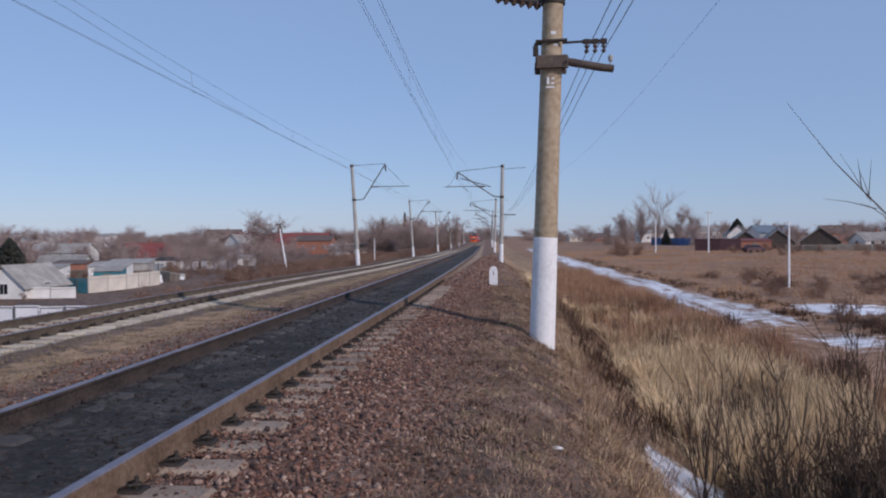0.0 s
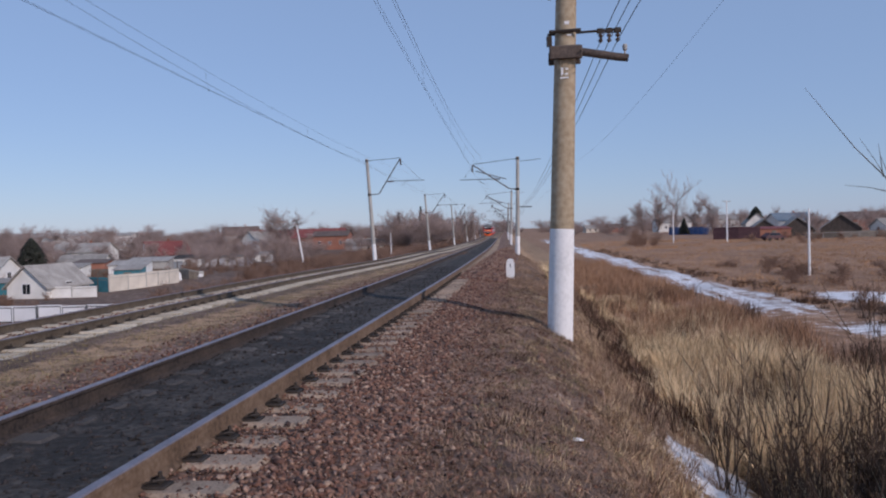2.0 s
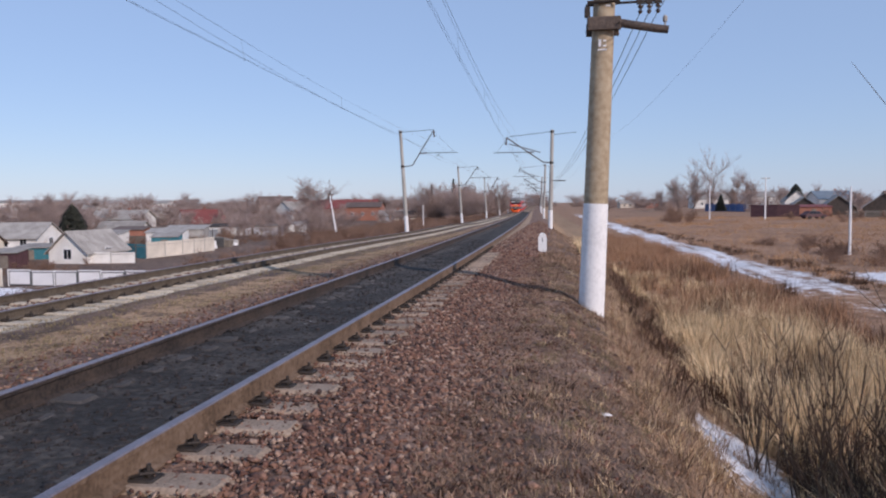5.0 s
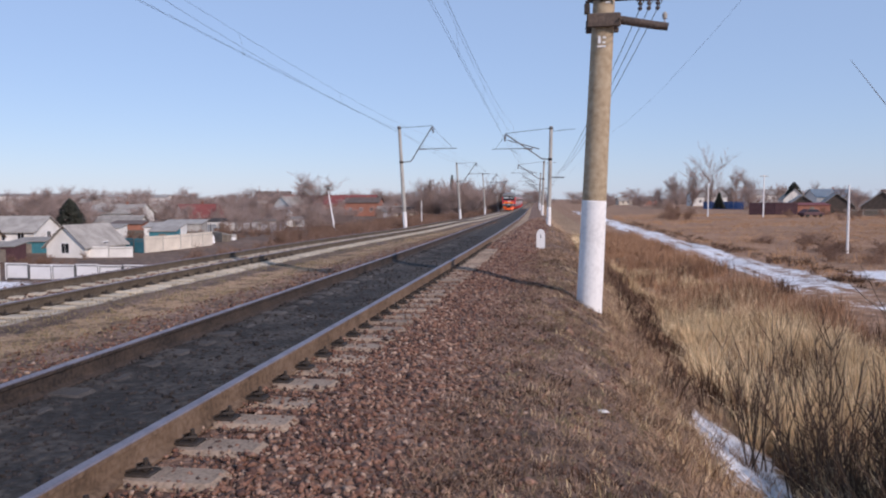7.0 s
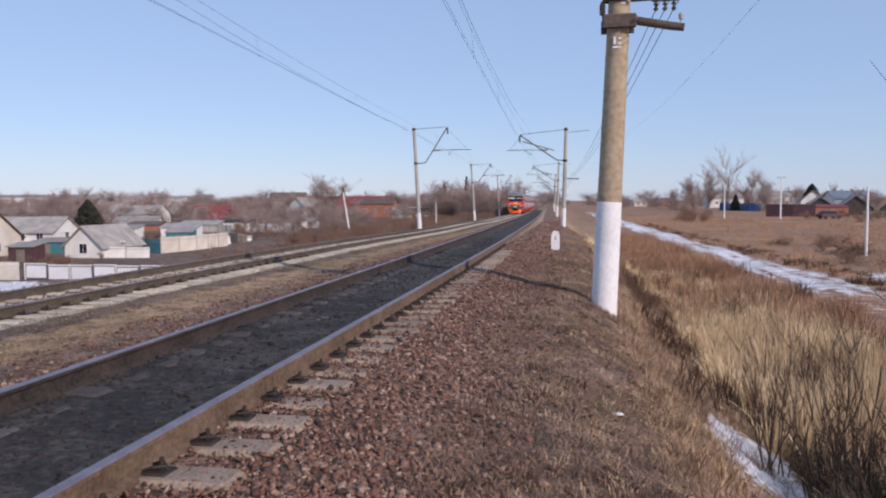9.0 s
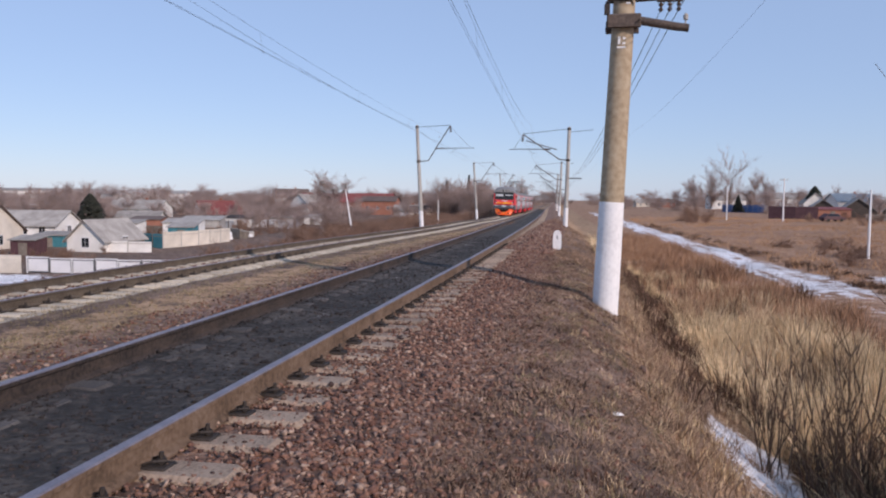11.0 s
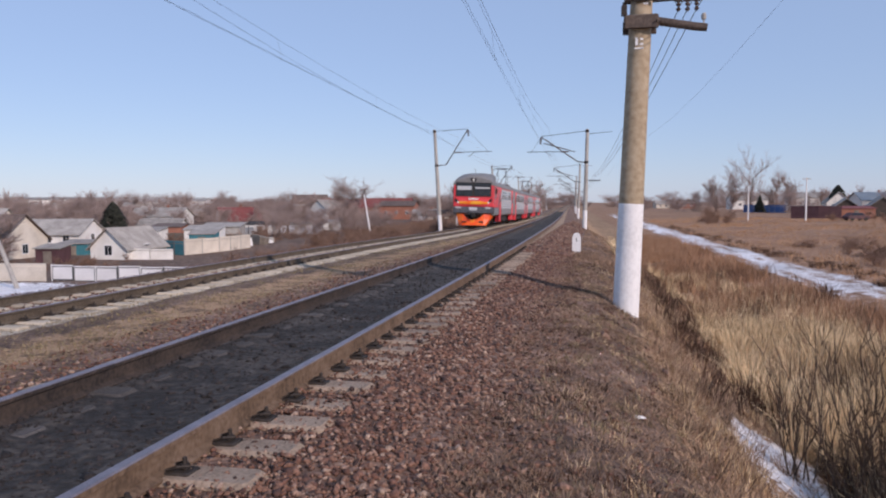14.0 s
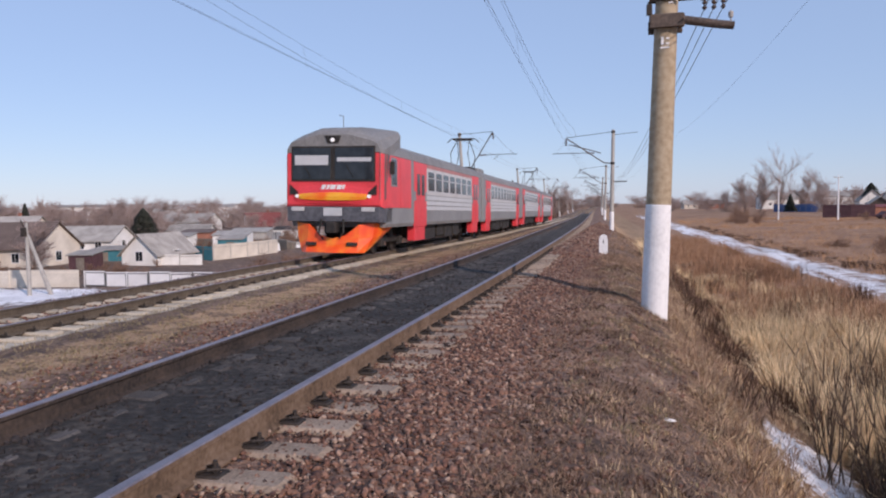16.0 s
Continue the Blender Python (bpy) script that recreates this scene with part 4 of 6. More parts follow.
def cab_front(car):
    """The driver's end: raked grey hood, windscreen, red mask, amber bar, buffer beam and orange plough."""
    yb = CAR_L / 2

    def outline(y, w, low, top, rnd, hood):
        pts = [(-w, low), (-w, 2.0), (-w, top - rnd), (-w + rnd * 0.35, top - rnd * 0.35), (-w + rnd, top), (-0.55, top + hood)]
        return [(x, y, z) for x, z in pts] + [(-x, y, z) for x, z in reversed(pts)]

    red = Mesh()
    red.loft([outline(yb - 0.56, HALF + 0.005, 1.7, 3.62, 0.05, 0), outline(yb - 0.2, HALF, 1.7, 3.62, 0.05, 0), outline(yb - 0.05, HALF - 0.03, 1.74, 3.6, 0.05, 0), outline(yb, HALF - 0.08, 1.8, 3.6, 0.05, 0)])
    part("front_mask", red, M_RED, car, "glossy red front mask")
    hood = Mesh()
    hood.loft([outline(yb - 3.3, HALF - 0.4, 3.7, 4.60, 0.2, 0.08), outline(yb - 3.22, HALF - 0.30, 3.6, 4.68, 0.2, 0.1), outline(yb - 1.6, HALF - 0.05, 3.6, 4.50, 0.45, 0.16), outline(yb - 0.35, HALF + 0.01, 3.6, 4.24, 0.5, 0.26), outline(yb - 0.12, HALF - 0.02, 3.6, 4.14, 0.42, 0.24), outline(yb + 0.02, HALF - 0.08, 3.62, 4.02, 0.3, 0.22)])
    part("roof_hood", hood, M_TROOF, car, "grey raised roof hood")
    part("windscreen_surround", Mesh().slab(-1.55, 1.55, yb - 0.02, yb + 0.035, 2.62, 3.84, 0.015), M_BLACK, car, "black windscreen surround")
    for x0, x1 in ((-1.49, -0.08), (0.08, 1.49)):
        w = part("windscreen", Mesh().slab(x0, x1, yb + 0.02, yb + 0.05, 2.69, 3.78, 0.01), M_GLASS, car, "dark windscreen pane")
        part("sun_blind", Mesh().slab(x0 + 0.08, x1 - 0.08, yb + 0.045, yb + 0.058, 3.18 if x0 > 0 else 3.3, 3.52 if x0 > 0 else 3.44, 0.004), M_BLIND, w, "pale lowered sun blind")
        part("wiper", Mesh().tube([((x0 + x1) / 2, yb + 0.07, 2.72), ((x0 + x1) / 2 + 0.3, yb + 0.07, 3.2)], 0.012, 5), M_BLACK, w)
    part("headlight_housing", Mesh().loft([[(-0.2, y, 3.94), (0.2, y, 3.94), (0.3, y, 4.2), (-0.3, y, 4.2)] for y in (yb - 0.1, yb + 0.05)]), M_BLACK, car, "black headlight recess")
    part("headlight", Mesh().tube([(0, yb + 0.02, 4.05), (0, yb + 0.085, 4.05)], [0.08, 0.07], 14), M_LAMP, car, "unlit round headlight with a faint added glow")
    bulge = Mesh()
    rows = []
    for z, o in ((1.76, 0.0), (1.86, 0.07), (2.02, 0.12), (2.2, 0.115), (2.36, 0.07), (2.54, 0.01)):
        front = [(-1.7 + 3.4 * k / 10, yb - 0.03 + o * (1 - abs(k / 5 - 1) ** 2.6), z) for k in range(11)]
        rows.append(front + [(1.7, yb - 0.12, z), (-1.7, yb - 0.12, z)])
    part("nose_panel", bulge.loft(rows), M_RED, car, "bowed red nose panel", soft=False)
    bar = Mesh()
    rows = []
    for k in range(13):
        x = -1.25 + 2.5 * k / 12
        o = yb - 0.03 + 0.12 * (1 - abs(x / 1.7) ** 2.6)
        lo, hi = 1.93 + 0.05 * abs(x / 1.25) ** 4, 2.25 - 0.05 * abs(x / 1.25) ** 2
        rows.append([(x, o - 0.05, lo), (x, o + 0.014, lo + 0.03), (x, o + 0.03, (lo + hi) / 2), (x, o + 0.014, hi - 0.03), (x, o - 0.05, hi)])
    bar.loft(rows)
    part("amber_bar", bar, M_YELLOW, car, "bright orange and yellow stripe across the nose")
    for s in (-1, 1):
        tri = Mesh()
        tri.loft([[(s * 1.6, y, 2.5), (s * 1.3, y, 2.24), (s * 1.3, y, 2.14), (s * 1.6, y, 2.16)] for y in (yb - 0.05, yb + 0.05)])
        part("lamp_recess", tri, M_BLACK, car, "dark slanted lamp recess")
        part("lower_headlight", Mesh().tube([(s * 1.33, yb, 2.1), (s * 1.33, yb + 0.075, 2.1)], [0.075, 0.06], 12), M_LAMP, car, "small clear unlit lamp with a faint added glow")
        part("buffer_lamp", Mesh().slab(s * 1.3 - 0.24, s * 1.3 + 0.24, yb + 0.04, yb + 0.075, 1.58, 1.72, 0.01), M_TLIGHT, car, "pale marker plate")
        part("mirror", Mesh().slab(s * 1.9 - 0.08, s * 1.9 + 0.08, yb - 0.9, yb - 0.78, 2.9, 3.35, 0.02).tube([(s * 1.7, yb - 0.84, 3.1), (s * 1.86, yb - 0.84, 3.1)], 0.02, 5), M_BLACK, car, "black side mirror")
    for x0, x1 in ((-0.42, -0.34), (-0.30, -0.14), (-0.08, 0.10), (0.15, 0.23), (0.29, 0.42)):
        tilt = 0.05
        part("emblem_bar", Mesh().loft([[(x0, y, 2.34), (x1, y, 2.34), (x1 - tilt, y, 2.5), (x0 - tilt, y, 2.5)] for y in (yb - 0.01, yb + 0.075)]), M_WHITE, car, "white emblem stroke")
    beam = Mesh().loft([[(-HALF, y, 1.2), (HALF, y, 1.2), (HALF, y, 1.74), (-HALF, y, 1.74)] for y in (yb - 1.2, yb - 0.25)] + [[(-HALF + 0.1, yb + 0.04, 1.22), (HALF - 0.1, yb + 0.04, 1.22), (HALF - 0.1, yb + 0.04, 1.74), (-HALF + 0.1, yb + 0.04, 1.74)]])
    part("buffer_beam", beam, M_BEAM, car, "dark grey buffer beam")
    part("number_plate", Mesh().slab(-0.34, 0.34, yb + 0.03, yb + 0.06, 1.42, 1.7, 0.01), M_BLIND, car, "pale plate on the buffer beam")
    cp = Mesh().slab(-0.2, 0.2, yb - 0.2, yb + 0.35, 0.85, 1.2, 0.05).slab(-0.28, 0.1, yb + 0.3, yb + 0.5, 0.84, 1.22, 0.05)
    cp.tube([(0.4, yb + 0.06, 1.3), (0.46, yb + 0.2, 0.8), (0.3, yb + 0.15, 0.6)], 0.035, 6).tube([(-0.4, yb + 0.06, 1.3), (-0.46, yb + 0.2, 0.85), (-0.3, yb + 0.15, 0.65)], 0.035, 6)
    part("coupler", cp, M_BLACK, car, "black automatic coupler with hoses")
    # plough: a V of curved orange plates
    pl = Mesh()
    rows = []
    for x, y, top in ((-1.62, -1.7, 1.12), (-1.6, -0.5, 1.15), (-1.45, 0.0, 1.18), (-0.95, 0.2, 1.12), (-0.5, 0.3, 0.75), (0, 0.36, 0.62), (0.5, 0.3, 0.75), (0.95, 0.2, 1.12), (1.45, 0.0, 1.18), (1.6, -0.5, 1.15), (1.62, -1.7, 1.12)):
        low = 0.14 if abs(x) < 1.5 else (0.35 if y > -1 else 0.85)
        k = 0.8 if abs(x) > 1.2 else 1.0
        rows.append([(x, yb + y - 0.25, top), (x * (0.96 if abs(x) > 1 else 1), yb + y - 0.2, (top + low) / 2), (x * k, yb + y, low), (x * k, yb + y - 0.05, low), (x * 0.93, yb + y - 0.26, (top + low) / 2), (x * 0.97, yb + y - 0.3, top)])
    pl.loft(rows)
    part("plough", pl, M_ORANGE, car, "bright orange snow plough with yellow sun highlights coloured in")
    for x in (-0.75, 0.75):
        part("plough_slot", Mesh().slab(x - 0.18, x + 0.18, yb + 0.05, yb + 0.225, 0.38, 0.5, 0.02), M_BLACK, car, "dark slot in the plough")
    part("aerial", Mesh().tube([(0, yb - 1.0, 4.6), (0, yb - 1.0, 5.0)], 0.015, 5).tube([(0, yb - 1.0, 5.0), (0.16, yb - 1.0, 5.02)], 0.012, 5), M_GALV, car)


LEAD = car_shell("cab_car", "red and grey electric train cab car with orange plough", True, False)
cab_front(LEAD)
SECOND = car_shell("motor_car", "grey electric train motor car with red door panels and raised pantograph", False, True)
THIRD = car_shell("trailer_car", "grey electric train car with red door panels and white stripes", False, False)
FOURTH = copy_thing(SECOND, pose(0, 0, 0))
tagged(FOURTH, "last grey electric train car with red door panels")
NOSE_END, SPEED = 24.2, 19.5


def train_pose(t, k):
    y = NOSE_END + SPEED * (16.0 - t) + CAR_L / 2 + k * (CAR_L + 0.6)
    x, z = float(c_far(y)), float(z_far(y))
    dx = float(c_far(y - 7) - c_far(y + 7))
    dz = float(z_far(y - 7) - z_far(y + 7))
    return pose(x, y, z, 0, 0, 180 + math.degrees(math.atan2(dx, 14))) @ pose(0, 0, 0, math.degrees(math.atan2(dz, 14)), CANT, 0)


CANT = -1.5


# ---- trackside post ----
KM = thing("marker_post", pose(-0.61, 24.4, float(height(-0.61, 24.4)) - 0.08), "short whitewashed concrete marker post with rounded top", "marker post")
km = Mesh()
km.loft([[(-0.135, y, -0.3), (0.135, y, -0.3), (0.135, y, 0.55), (0.105, y, 0.65), (0.05, y, 0.705), (-0.05, y, 0.705), (-0.105, y, 0.65), (-0.135, y, 0.55)] for y in (-0.08, 0.08)])
part("post", km, M_WHITE, KM)
part("painted_digit", Mesh().box(-0.014, 0.014, -0.083, -0.07, 0.42, 0.55), M_GALV, KM, "faded painted stroke")


# ---- village buildings ----
def house(x, y, w, d, h, roof_h, rz, wall, roof, label, windows=2, chimney=True, eave=0.35, gable_window=True, lift=0.0):
    """A small gabled house; w along the ridge, d across it, h to the eaves."""
    t = thing("house", pose(x, y, float(height(x, y)) - 0.1 + lift, 0, 0, rz), label, "house", "village houses")
    m = Mesh()
    m.loft([[(sx, -d / 2, 0), (sx, d / 2, 0), (sx, d / 2, h), (sx, 0, h + roof_h), (sx, -d / 2, h)] for sx in (-w / 2, w / 2)])
    body = part("wall", m, wall, t)
    k = roof_h / (d / 2)
    for s in (-1, 1):
        r = Mesh()
        e = d / 2 + eave
        pts = []
        for sx in (-w / 2 - eave, w / 2 + eave):
            for yy, zz in ((0, h + roof_h + 0.02), (s * e, h - eave * k + 0.02), (s * e, h - eave * k + 0.14), (0, h + roof_h + 0.14)):
                pts.append((sx, yy, zz))
        r.add(pts, [(0, 1, 2, 3), (7, 6, 5, 4), (0, 4, 5, 1), (1, 5, 6, 2), (2, 6, 7, 3), (3, 7, 4, 0)])
        part("roof", r, roof, t)

    def window(px, py, along):
        a, b = 0.5, 0.03
        f = Mesh()
        if along:
            f.box(px - a, px + a, py - b, py + b, h * 0.38, h * 0.38 + 1.15)
        else:
            f.box(px - b, px + b, py - a, py + a, h * 0.38, h * 0.38 + 1.15)
        wd = part("window", f, M_WHITE, t)
        g = Mesh()
        for q0, q1 in ((-0.42, -0.03), (0.03, 0.42)):
            if along:
                g.box(px + q0, px + q1, py - b - 0.012, py + b + 0.012, h * 0.38 + 0.08, h * 0.38 + 1.07)
            else:
                g.box(px - b - 0.012, px + b + 0.012, py + q0, py + q1, h * 0.38 + 0.08, h * 0.38 + 1.07)
        part("pane", g, M_GLASS, wd)

    for s in (-1, 1):
        for i in range(windows):
            window(-w / 2 + (i + 0.7) * w / (windows + 0.4), s * d / 2, True)
        if gable_window:
            window(s * w / 2, 0, False)
    if chimney:
        part("chimney", Mesh().slab(w * 0.12 - 0.25, w * 0.12 + 0.25, 0.3, 0.8, h + roof_h * 0.4, h + roof_h + 0.75, 0.03), M_BRICK, t)
    return t


def shed(x, y, w, d, h, rz, wall, roof, label):
    t = thing("shed", pose(x, y, float(height(x, y)) - 0.1, 0, 0, rz), label, "shed", "village sheds")
    m = Mesh().loft([[(sx, -d / 2, 0), (sx, d / 2, 0), (sx, d / 2, h), (sx, -d / 2, h * 0.82)] for sx in (-w / 2, w / 2)])
    part("wall", m, wall, t)
    part("roof", Mesh().add([(sx * (w / 2 + 0.2), yy, zz + o) for o in (0.02, 0.1) for sx in (-1, 1) for yy, zz in ((-d / 2 - 0.2, h * 0.81), (d / 2 + 0.2, h * 1.01))], [(0, 1, 3, 2), (4, 6, 7, 5), (0, 4, 5, 1), (2, 3, 7, 6), (0, 2, 6, 4), (1, 5, 7, 3)]), roof, t)
    part("door", Mesh().slab(-0.45, 0.45, -d / 2 - 0.03, -d / 2 + 0.03, 0, h * 0.7, 0.01), M_OLDWOOD, t)
    return t


def fence(points, h, mat, post_mat, label, pitch=2.5, gap=0.03):
    x0, y0 = points[0]
    t = thing("fence", pose(x0, y0, float(height(x0, y0))), label, "fence", "village fences")
    for (ax, ay), (bx, by) in zip(points, points[1:]):
        n = max(1, round(math.hypot(bx - ax, by - ay) / pitch))
        a = math.degrees(math.atan2(by - ay, bx - ax))
        ln = math.hypot(bx - ax, by - ay) / n
        for i in range(n):
            px, py = ax + (bx - ax) * i / n, ay + (by - ay) * i / n
            z = float(height(px, py)) - float(height(x0, y0))
            at = pose(px - x0, py - y0, z - 0.1, 0, 0, a)
            part("panel", Mesh().slab(gap + 0.04, ln - gap - 0.04, -0.02, 0.02, 0.05, h + random.uniform(-0.03, 0.03), 0.01), mat, t, at=at)
            part("post", Mesh().slab(-0.05, 0.05, -0.05, 0.05, -0.2, h + 0.04, 0.012), post_mat, t, at=at)
            part("rail", Mesh().box(0, ln, -0.06, -0.025, h * 0.82, h * 0.82 + 0.06), post_mat, t, at=at)
    return t


def framed_fence(x, y, n, pitch, h, label):
    """White sheet panels, each in a slim grey frame, between posts along x."""
    t = thing("fence", pose(x, y, float(height(x, y))), label, "fence", "village fences")
    for i in range(n):
        z = min(0.0, float(height(x + i * pitch, y)) - float(height(x, y)))
        at = pose(i * pitch, 0, z, 0, random.uniform(-0.5, 0.5), 0)
        p = part("panel", Mesh().slab(0.08, pitch - 0.08, -0.015, 0.015, 0.06, h - 0.1, 0.008), M_FENCE, t, "white sheet panel", at=at)
        part("panel_frame", Mesh().box(0.05, pitch - 0.05, -0.03, -0.016, h - 0.16, h - 0.1).box(0.05, pitch - 0.05, -0.03, -0.016, 0.05, 0.11).box(0.05, 0.11, -0.03, -0.016, 0.11, h - 0.16).box(pitch - 0.11, pitch - 0.05, -0.03, -0.016, 0.11, h - 0.16), M_GALV, p, "grey steel frame")
        part("post", Mesh().slab(-0.045, 0.045, -0.045, 0.045, -0.4, h + 0.02, 0.012), M_GALV if i % 2 else M_WHITE, t, at=at)
        part("cap_rail", Mesh().slab(0.045, pitch - 0.045, -0.04, 0.04, h - 0.08, h, 0.012), M_WHITE, t, at=at)
    return t


house(-67.8, 70.5, 11.5, 7.5, 2.6, 2.7, 3, M_CREAM, M_DARKROOF, "cream village house with a brown gable roof", 3, False, lift=-0.5)
house(-73.5, 91, 8.6, 7, 1.9, 1.9, 8, M_PLASTER, M_SLATE, "whitewashed village house with grey slate roof", 3, False)
house(-51.0, 73.6, 7.0, 4.5, 1.35, 2.05, 88, M_PLASTER, M_SLATE, "small whitewashed outbuilding with patched slate roof", 1, False)
house(-77, 121, 7.6, 6, 1.6, 1.55, 10, M_PLASTER, M_SLATE, "white house with grey slate roof behind sheds", 3, False)
house(-88, 171, 10, 7.5, 1.7, 3.1, 52, M_PLASTER, M_REDROOF, "white house with a steep maroon roof", 3)
house(-116, 182, 14, 9, 2.4, 2.2, 5, M_PLASTER, M_SLATE, "long white house with grey roof", 4)
house(-90, 240, 10, 8, 3.4, 3.4, 70, M_PLASTER, M_SLATE, "white gabled house with grey roof", 2)
house(-104, 108, 10, 8, 2.8, 2.4, 15, M_CREAM, M_SLATE, "cream house with grey roof", 2)
house(-92, 74, 10, 8, 2.8, 2.4, 12, M_PLASTER, M_SLATE, "white house with grey slate roof", 2)
house(-83, 262, 34, 10, 4.2, 3.0, 4, M_BRICK, M_REDROOF, "long brick building with dark red roof", 8, False)
house(-66, 245, 12, 9, 4.6, 1.6, 3, M_BRICK, M_DARKROOF, "orange brick house with low dark roof", 3)
house(-52, 228, 9, 7, 1.9, 1.6, 8, M_CREAM, M_SLATE, "low cream house with slate roof", 2)
house(-120, 300, 14, 9, 5.5, 3.5, 30, M_PLASTER, M_DARKROOF, "two-storey white house with dark roof", 3)
house(-44, 205, 6, 5, 2.0, 1.6, 20, M_CREAM, M_DARKROOF, "small cream house among bare shrubs", 2)
house(-150, 230, 18, 10, 3.4, 2.6, 20, M_PLASTER, M_SLATE, "white house with grey roof", 3)
house(-190, 300, 40, 14, 6.5, 1.2, 15, M_PLASTER, M_SLATE, "long pale flat-roofed farm building", 8, False)
house(-260, 330, 46, 14, 7.5, 1.2, 25, M_PLASTER, M_SLATE, "long pale works building", 9, False)
shed(-60.0, 77, 3.8, 2.6, 1.75, 4, M_TEAL, M_SLATE, "small teal-painted garden shed beside the house")
shed(-56.5, 80, 3.6, 2.8, 2.3, 4, M_OLDWOOD, M_SLATE, "small weathered grey board shed")
shed(-50, 88, 3.2, 2.6, 2.5, 14, M_TEAL, M_SLATE, "small blue-green painted wooden shed")
shed(-55, 97, 5, 3.2, 2.7, 14, M_PLASTER, M_SLATE, "low white block-built yard shed")
shed(-58, 108, 6, 4, 2.8, 14, M_GREYCON, M_SLATE, "grey block shed with slanted roof")
shed(-62, 118, 4, 3, 2.6, 5, M_OLDWOOD, M_DARKROOF, "small dark weathered board shed")
shed(-54.5, 66, 2.6, 2.0, 1.9, 6, M_MAROON, M_SLATE, "dark shed behind the fence")
fence([(-53.5, 49.2), (-47.6, 48.9), (-41.6, 49.6)], 1.45, M_CREAM, M_CREAM, "pale concrete panel fence round a yard", 6.0)
framed_fence(-41.5, 50.0, 7, 1.93, 1.22, "white sheet fence with grey framed panels")
fence([(-49.4, 70.6), (-46.9, 71.2), (-44.6, 72.0)], 1.25, M_PLASTER, M_GREYCON, "low weathered white garden wall", 2.5, 0.0)
fence([(-46.5, 77.3), (-45.2, 83), (-45, 91)], 1.9, M_CREAM, M_GREYCON, "weathered pale garden wall of panels", 3.0, 0.0)
fence([(-52, 80), (-46.5, 77.3)], 1.7, M_TEAL, M_OLDWOOD, "blue painted board fence", 2.2)
shed(-66, 100, 4.6, 3, 2.4, 8, M_PLASTER, M_SLATE, "low whitewashed shed with slate roof")
shed(-70, 112, 5, 3.4, 2.6, 12, M_BRICK, M_DARKROOF, "low brick shed with dark roof")
fence([(-66, 104), (-52, 100), (-46, 96)], 1.5, M_OLDWOOD, M_OLDWOOD, "grey weathered board fence", 2.4)

fence([(-72, 128), (-66, 126), (-60, 123)], 1.7, M_PLASTER, M_OLDWOOD, "patched white board fence between gardens", 1.6, 0.12)
fence([(-66, 136), (-58, 133), (-50, 131)], 1.6, M_FENCE, M_OLDWOOD, "gappy white board fence between gardens", 1.9, 0.25)
fence([(-52, 214), (-45, 212), (-38, 209)], 1.7, M_FENCE, M_OLDWOOD, "gappy white board fence beside far gardens", 1.7, 0.25)
shed(-63, 132, 5, 3.4, 2.3, 12, M_PLASTER, M_DARKWOOD, "white garden shed with dark felt roof")
shed(-58, 140, 4, 3, 2.0, 18, M_CREAM, M_OLDWOOD, "cream garden shed with board roof")
shed(-56, 152, 3.4, 2.6, 2.1, 10, M_PLASTER, M_SLATE, "small whitewashed shed among shrubs")

# scrap heaped in a yard
SCRAP_AT = (-51.5, 95)
for k in range(44):
    x, y = SCRAP_AT[0] + random.uniform(-5, 5), SCRAP_AT[1] + random.uniform(-5, 9)
    s = random.uniform(0.4, 1.3)
    ob = new("scrap_pile_piece", Mesh().slab(-s, s, -s * 0.5, s * 0.5, 0, s * random.uniform(0.5, 1.3), 0.06).data("scrap_pile_piece", random.choice((M_RUBBLE, M_WHITE, M_OLDWOOD, M_GREYCON))))
    ob.matrix_basis = pose(x, y, float(height(x, y)) - 0.05, 0, random.uniform(-12, 12), random.uniform(0, 180))
    tagged(ob, "odd discarded yard item of pale boards and sheet", "scrap", "yard scrap")

# houses across the field
house(52, 172, 6, 6, 1.8, 2.2, 80, M_DARKWOOD, M_SLATE, "dark gabled barn with slate roof", 0, False, gable_window=False)
house(61, 178, 8, 7, 1.6, 2.7, 78, M_DARKWOOD, M_SLATE, "dark board barn with steep grey roof", 0, False, gable_window=False)
house(70, 176, 10, 8, 1.7, 3.0, 70, M_DARKWOOD, M_SLATE, "dark gabled barn with patched slate roof", 0, False, gable_window=False)
house(80, 172, 8, 6, 1.8, 1.7, 10, M_PLASTER, M_SLATE, "white cottage with slate roof", 3)
house(91, 182, 9, 7, 1.9, 1.8, 5, M_PLASTER, M_SLATE, "white cottage with grey roof", 3)
house(60, 205, 6, 5.5, 3.2, 2.6, 85, M_PLASTER, M_SLATE, "narrow white gabled house", 1)
house(84, 250, 12, 9, 3.6, 2.4, 8, M_PLASTER, M_BLUEROOF, "house with a blue-grey hipped roof", 3)
house(108, 255, 13, 9, 3.4, 2.4, 4, M_BRICK, M_DARKROOF, "brick house with dark roof", 3)
house(134, 255, 18, 10, 4.6, 3.4, 2, M_MAROON, M_DARKROOF, "large dark-roofed brick house", 4)
house(158, 255, 14, 10, 4.4, 3.0, 6, M_PLASTER, M_DARKROOF, "white house with dark roof", 3)
house(80, 300, 18, 9, 4.5, 2.0, 4, M_PLASTER, M_SLATE, "pale long low building", 4, False)
house(62, 330, 14, 9, 4.0, 2.6, 8, M_PLASTER, M_SLATE, "far white house with grey roof", 3)
house(44, 385, 7.5, 6, 2.4, 1.8, 8, M_BRICK, M_DARKROOF, "far brick house with dark roof", 2)
house(33, 395, 7, 6, 2.3, 1.7, 12, M_CREAM, M_SLATE, "far white house with grey roof", 2)
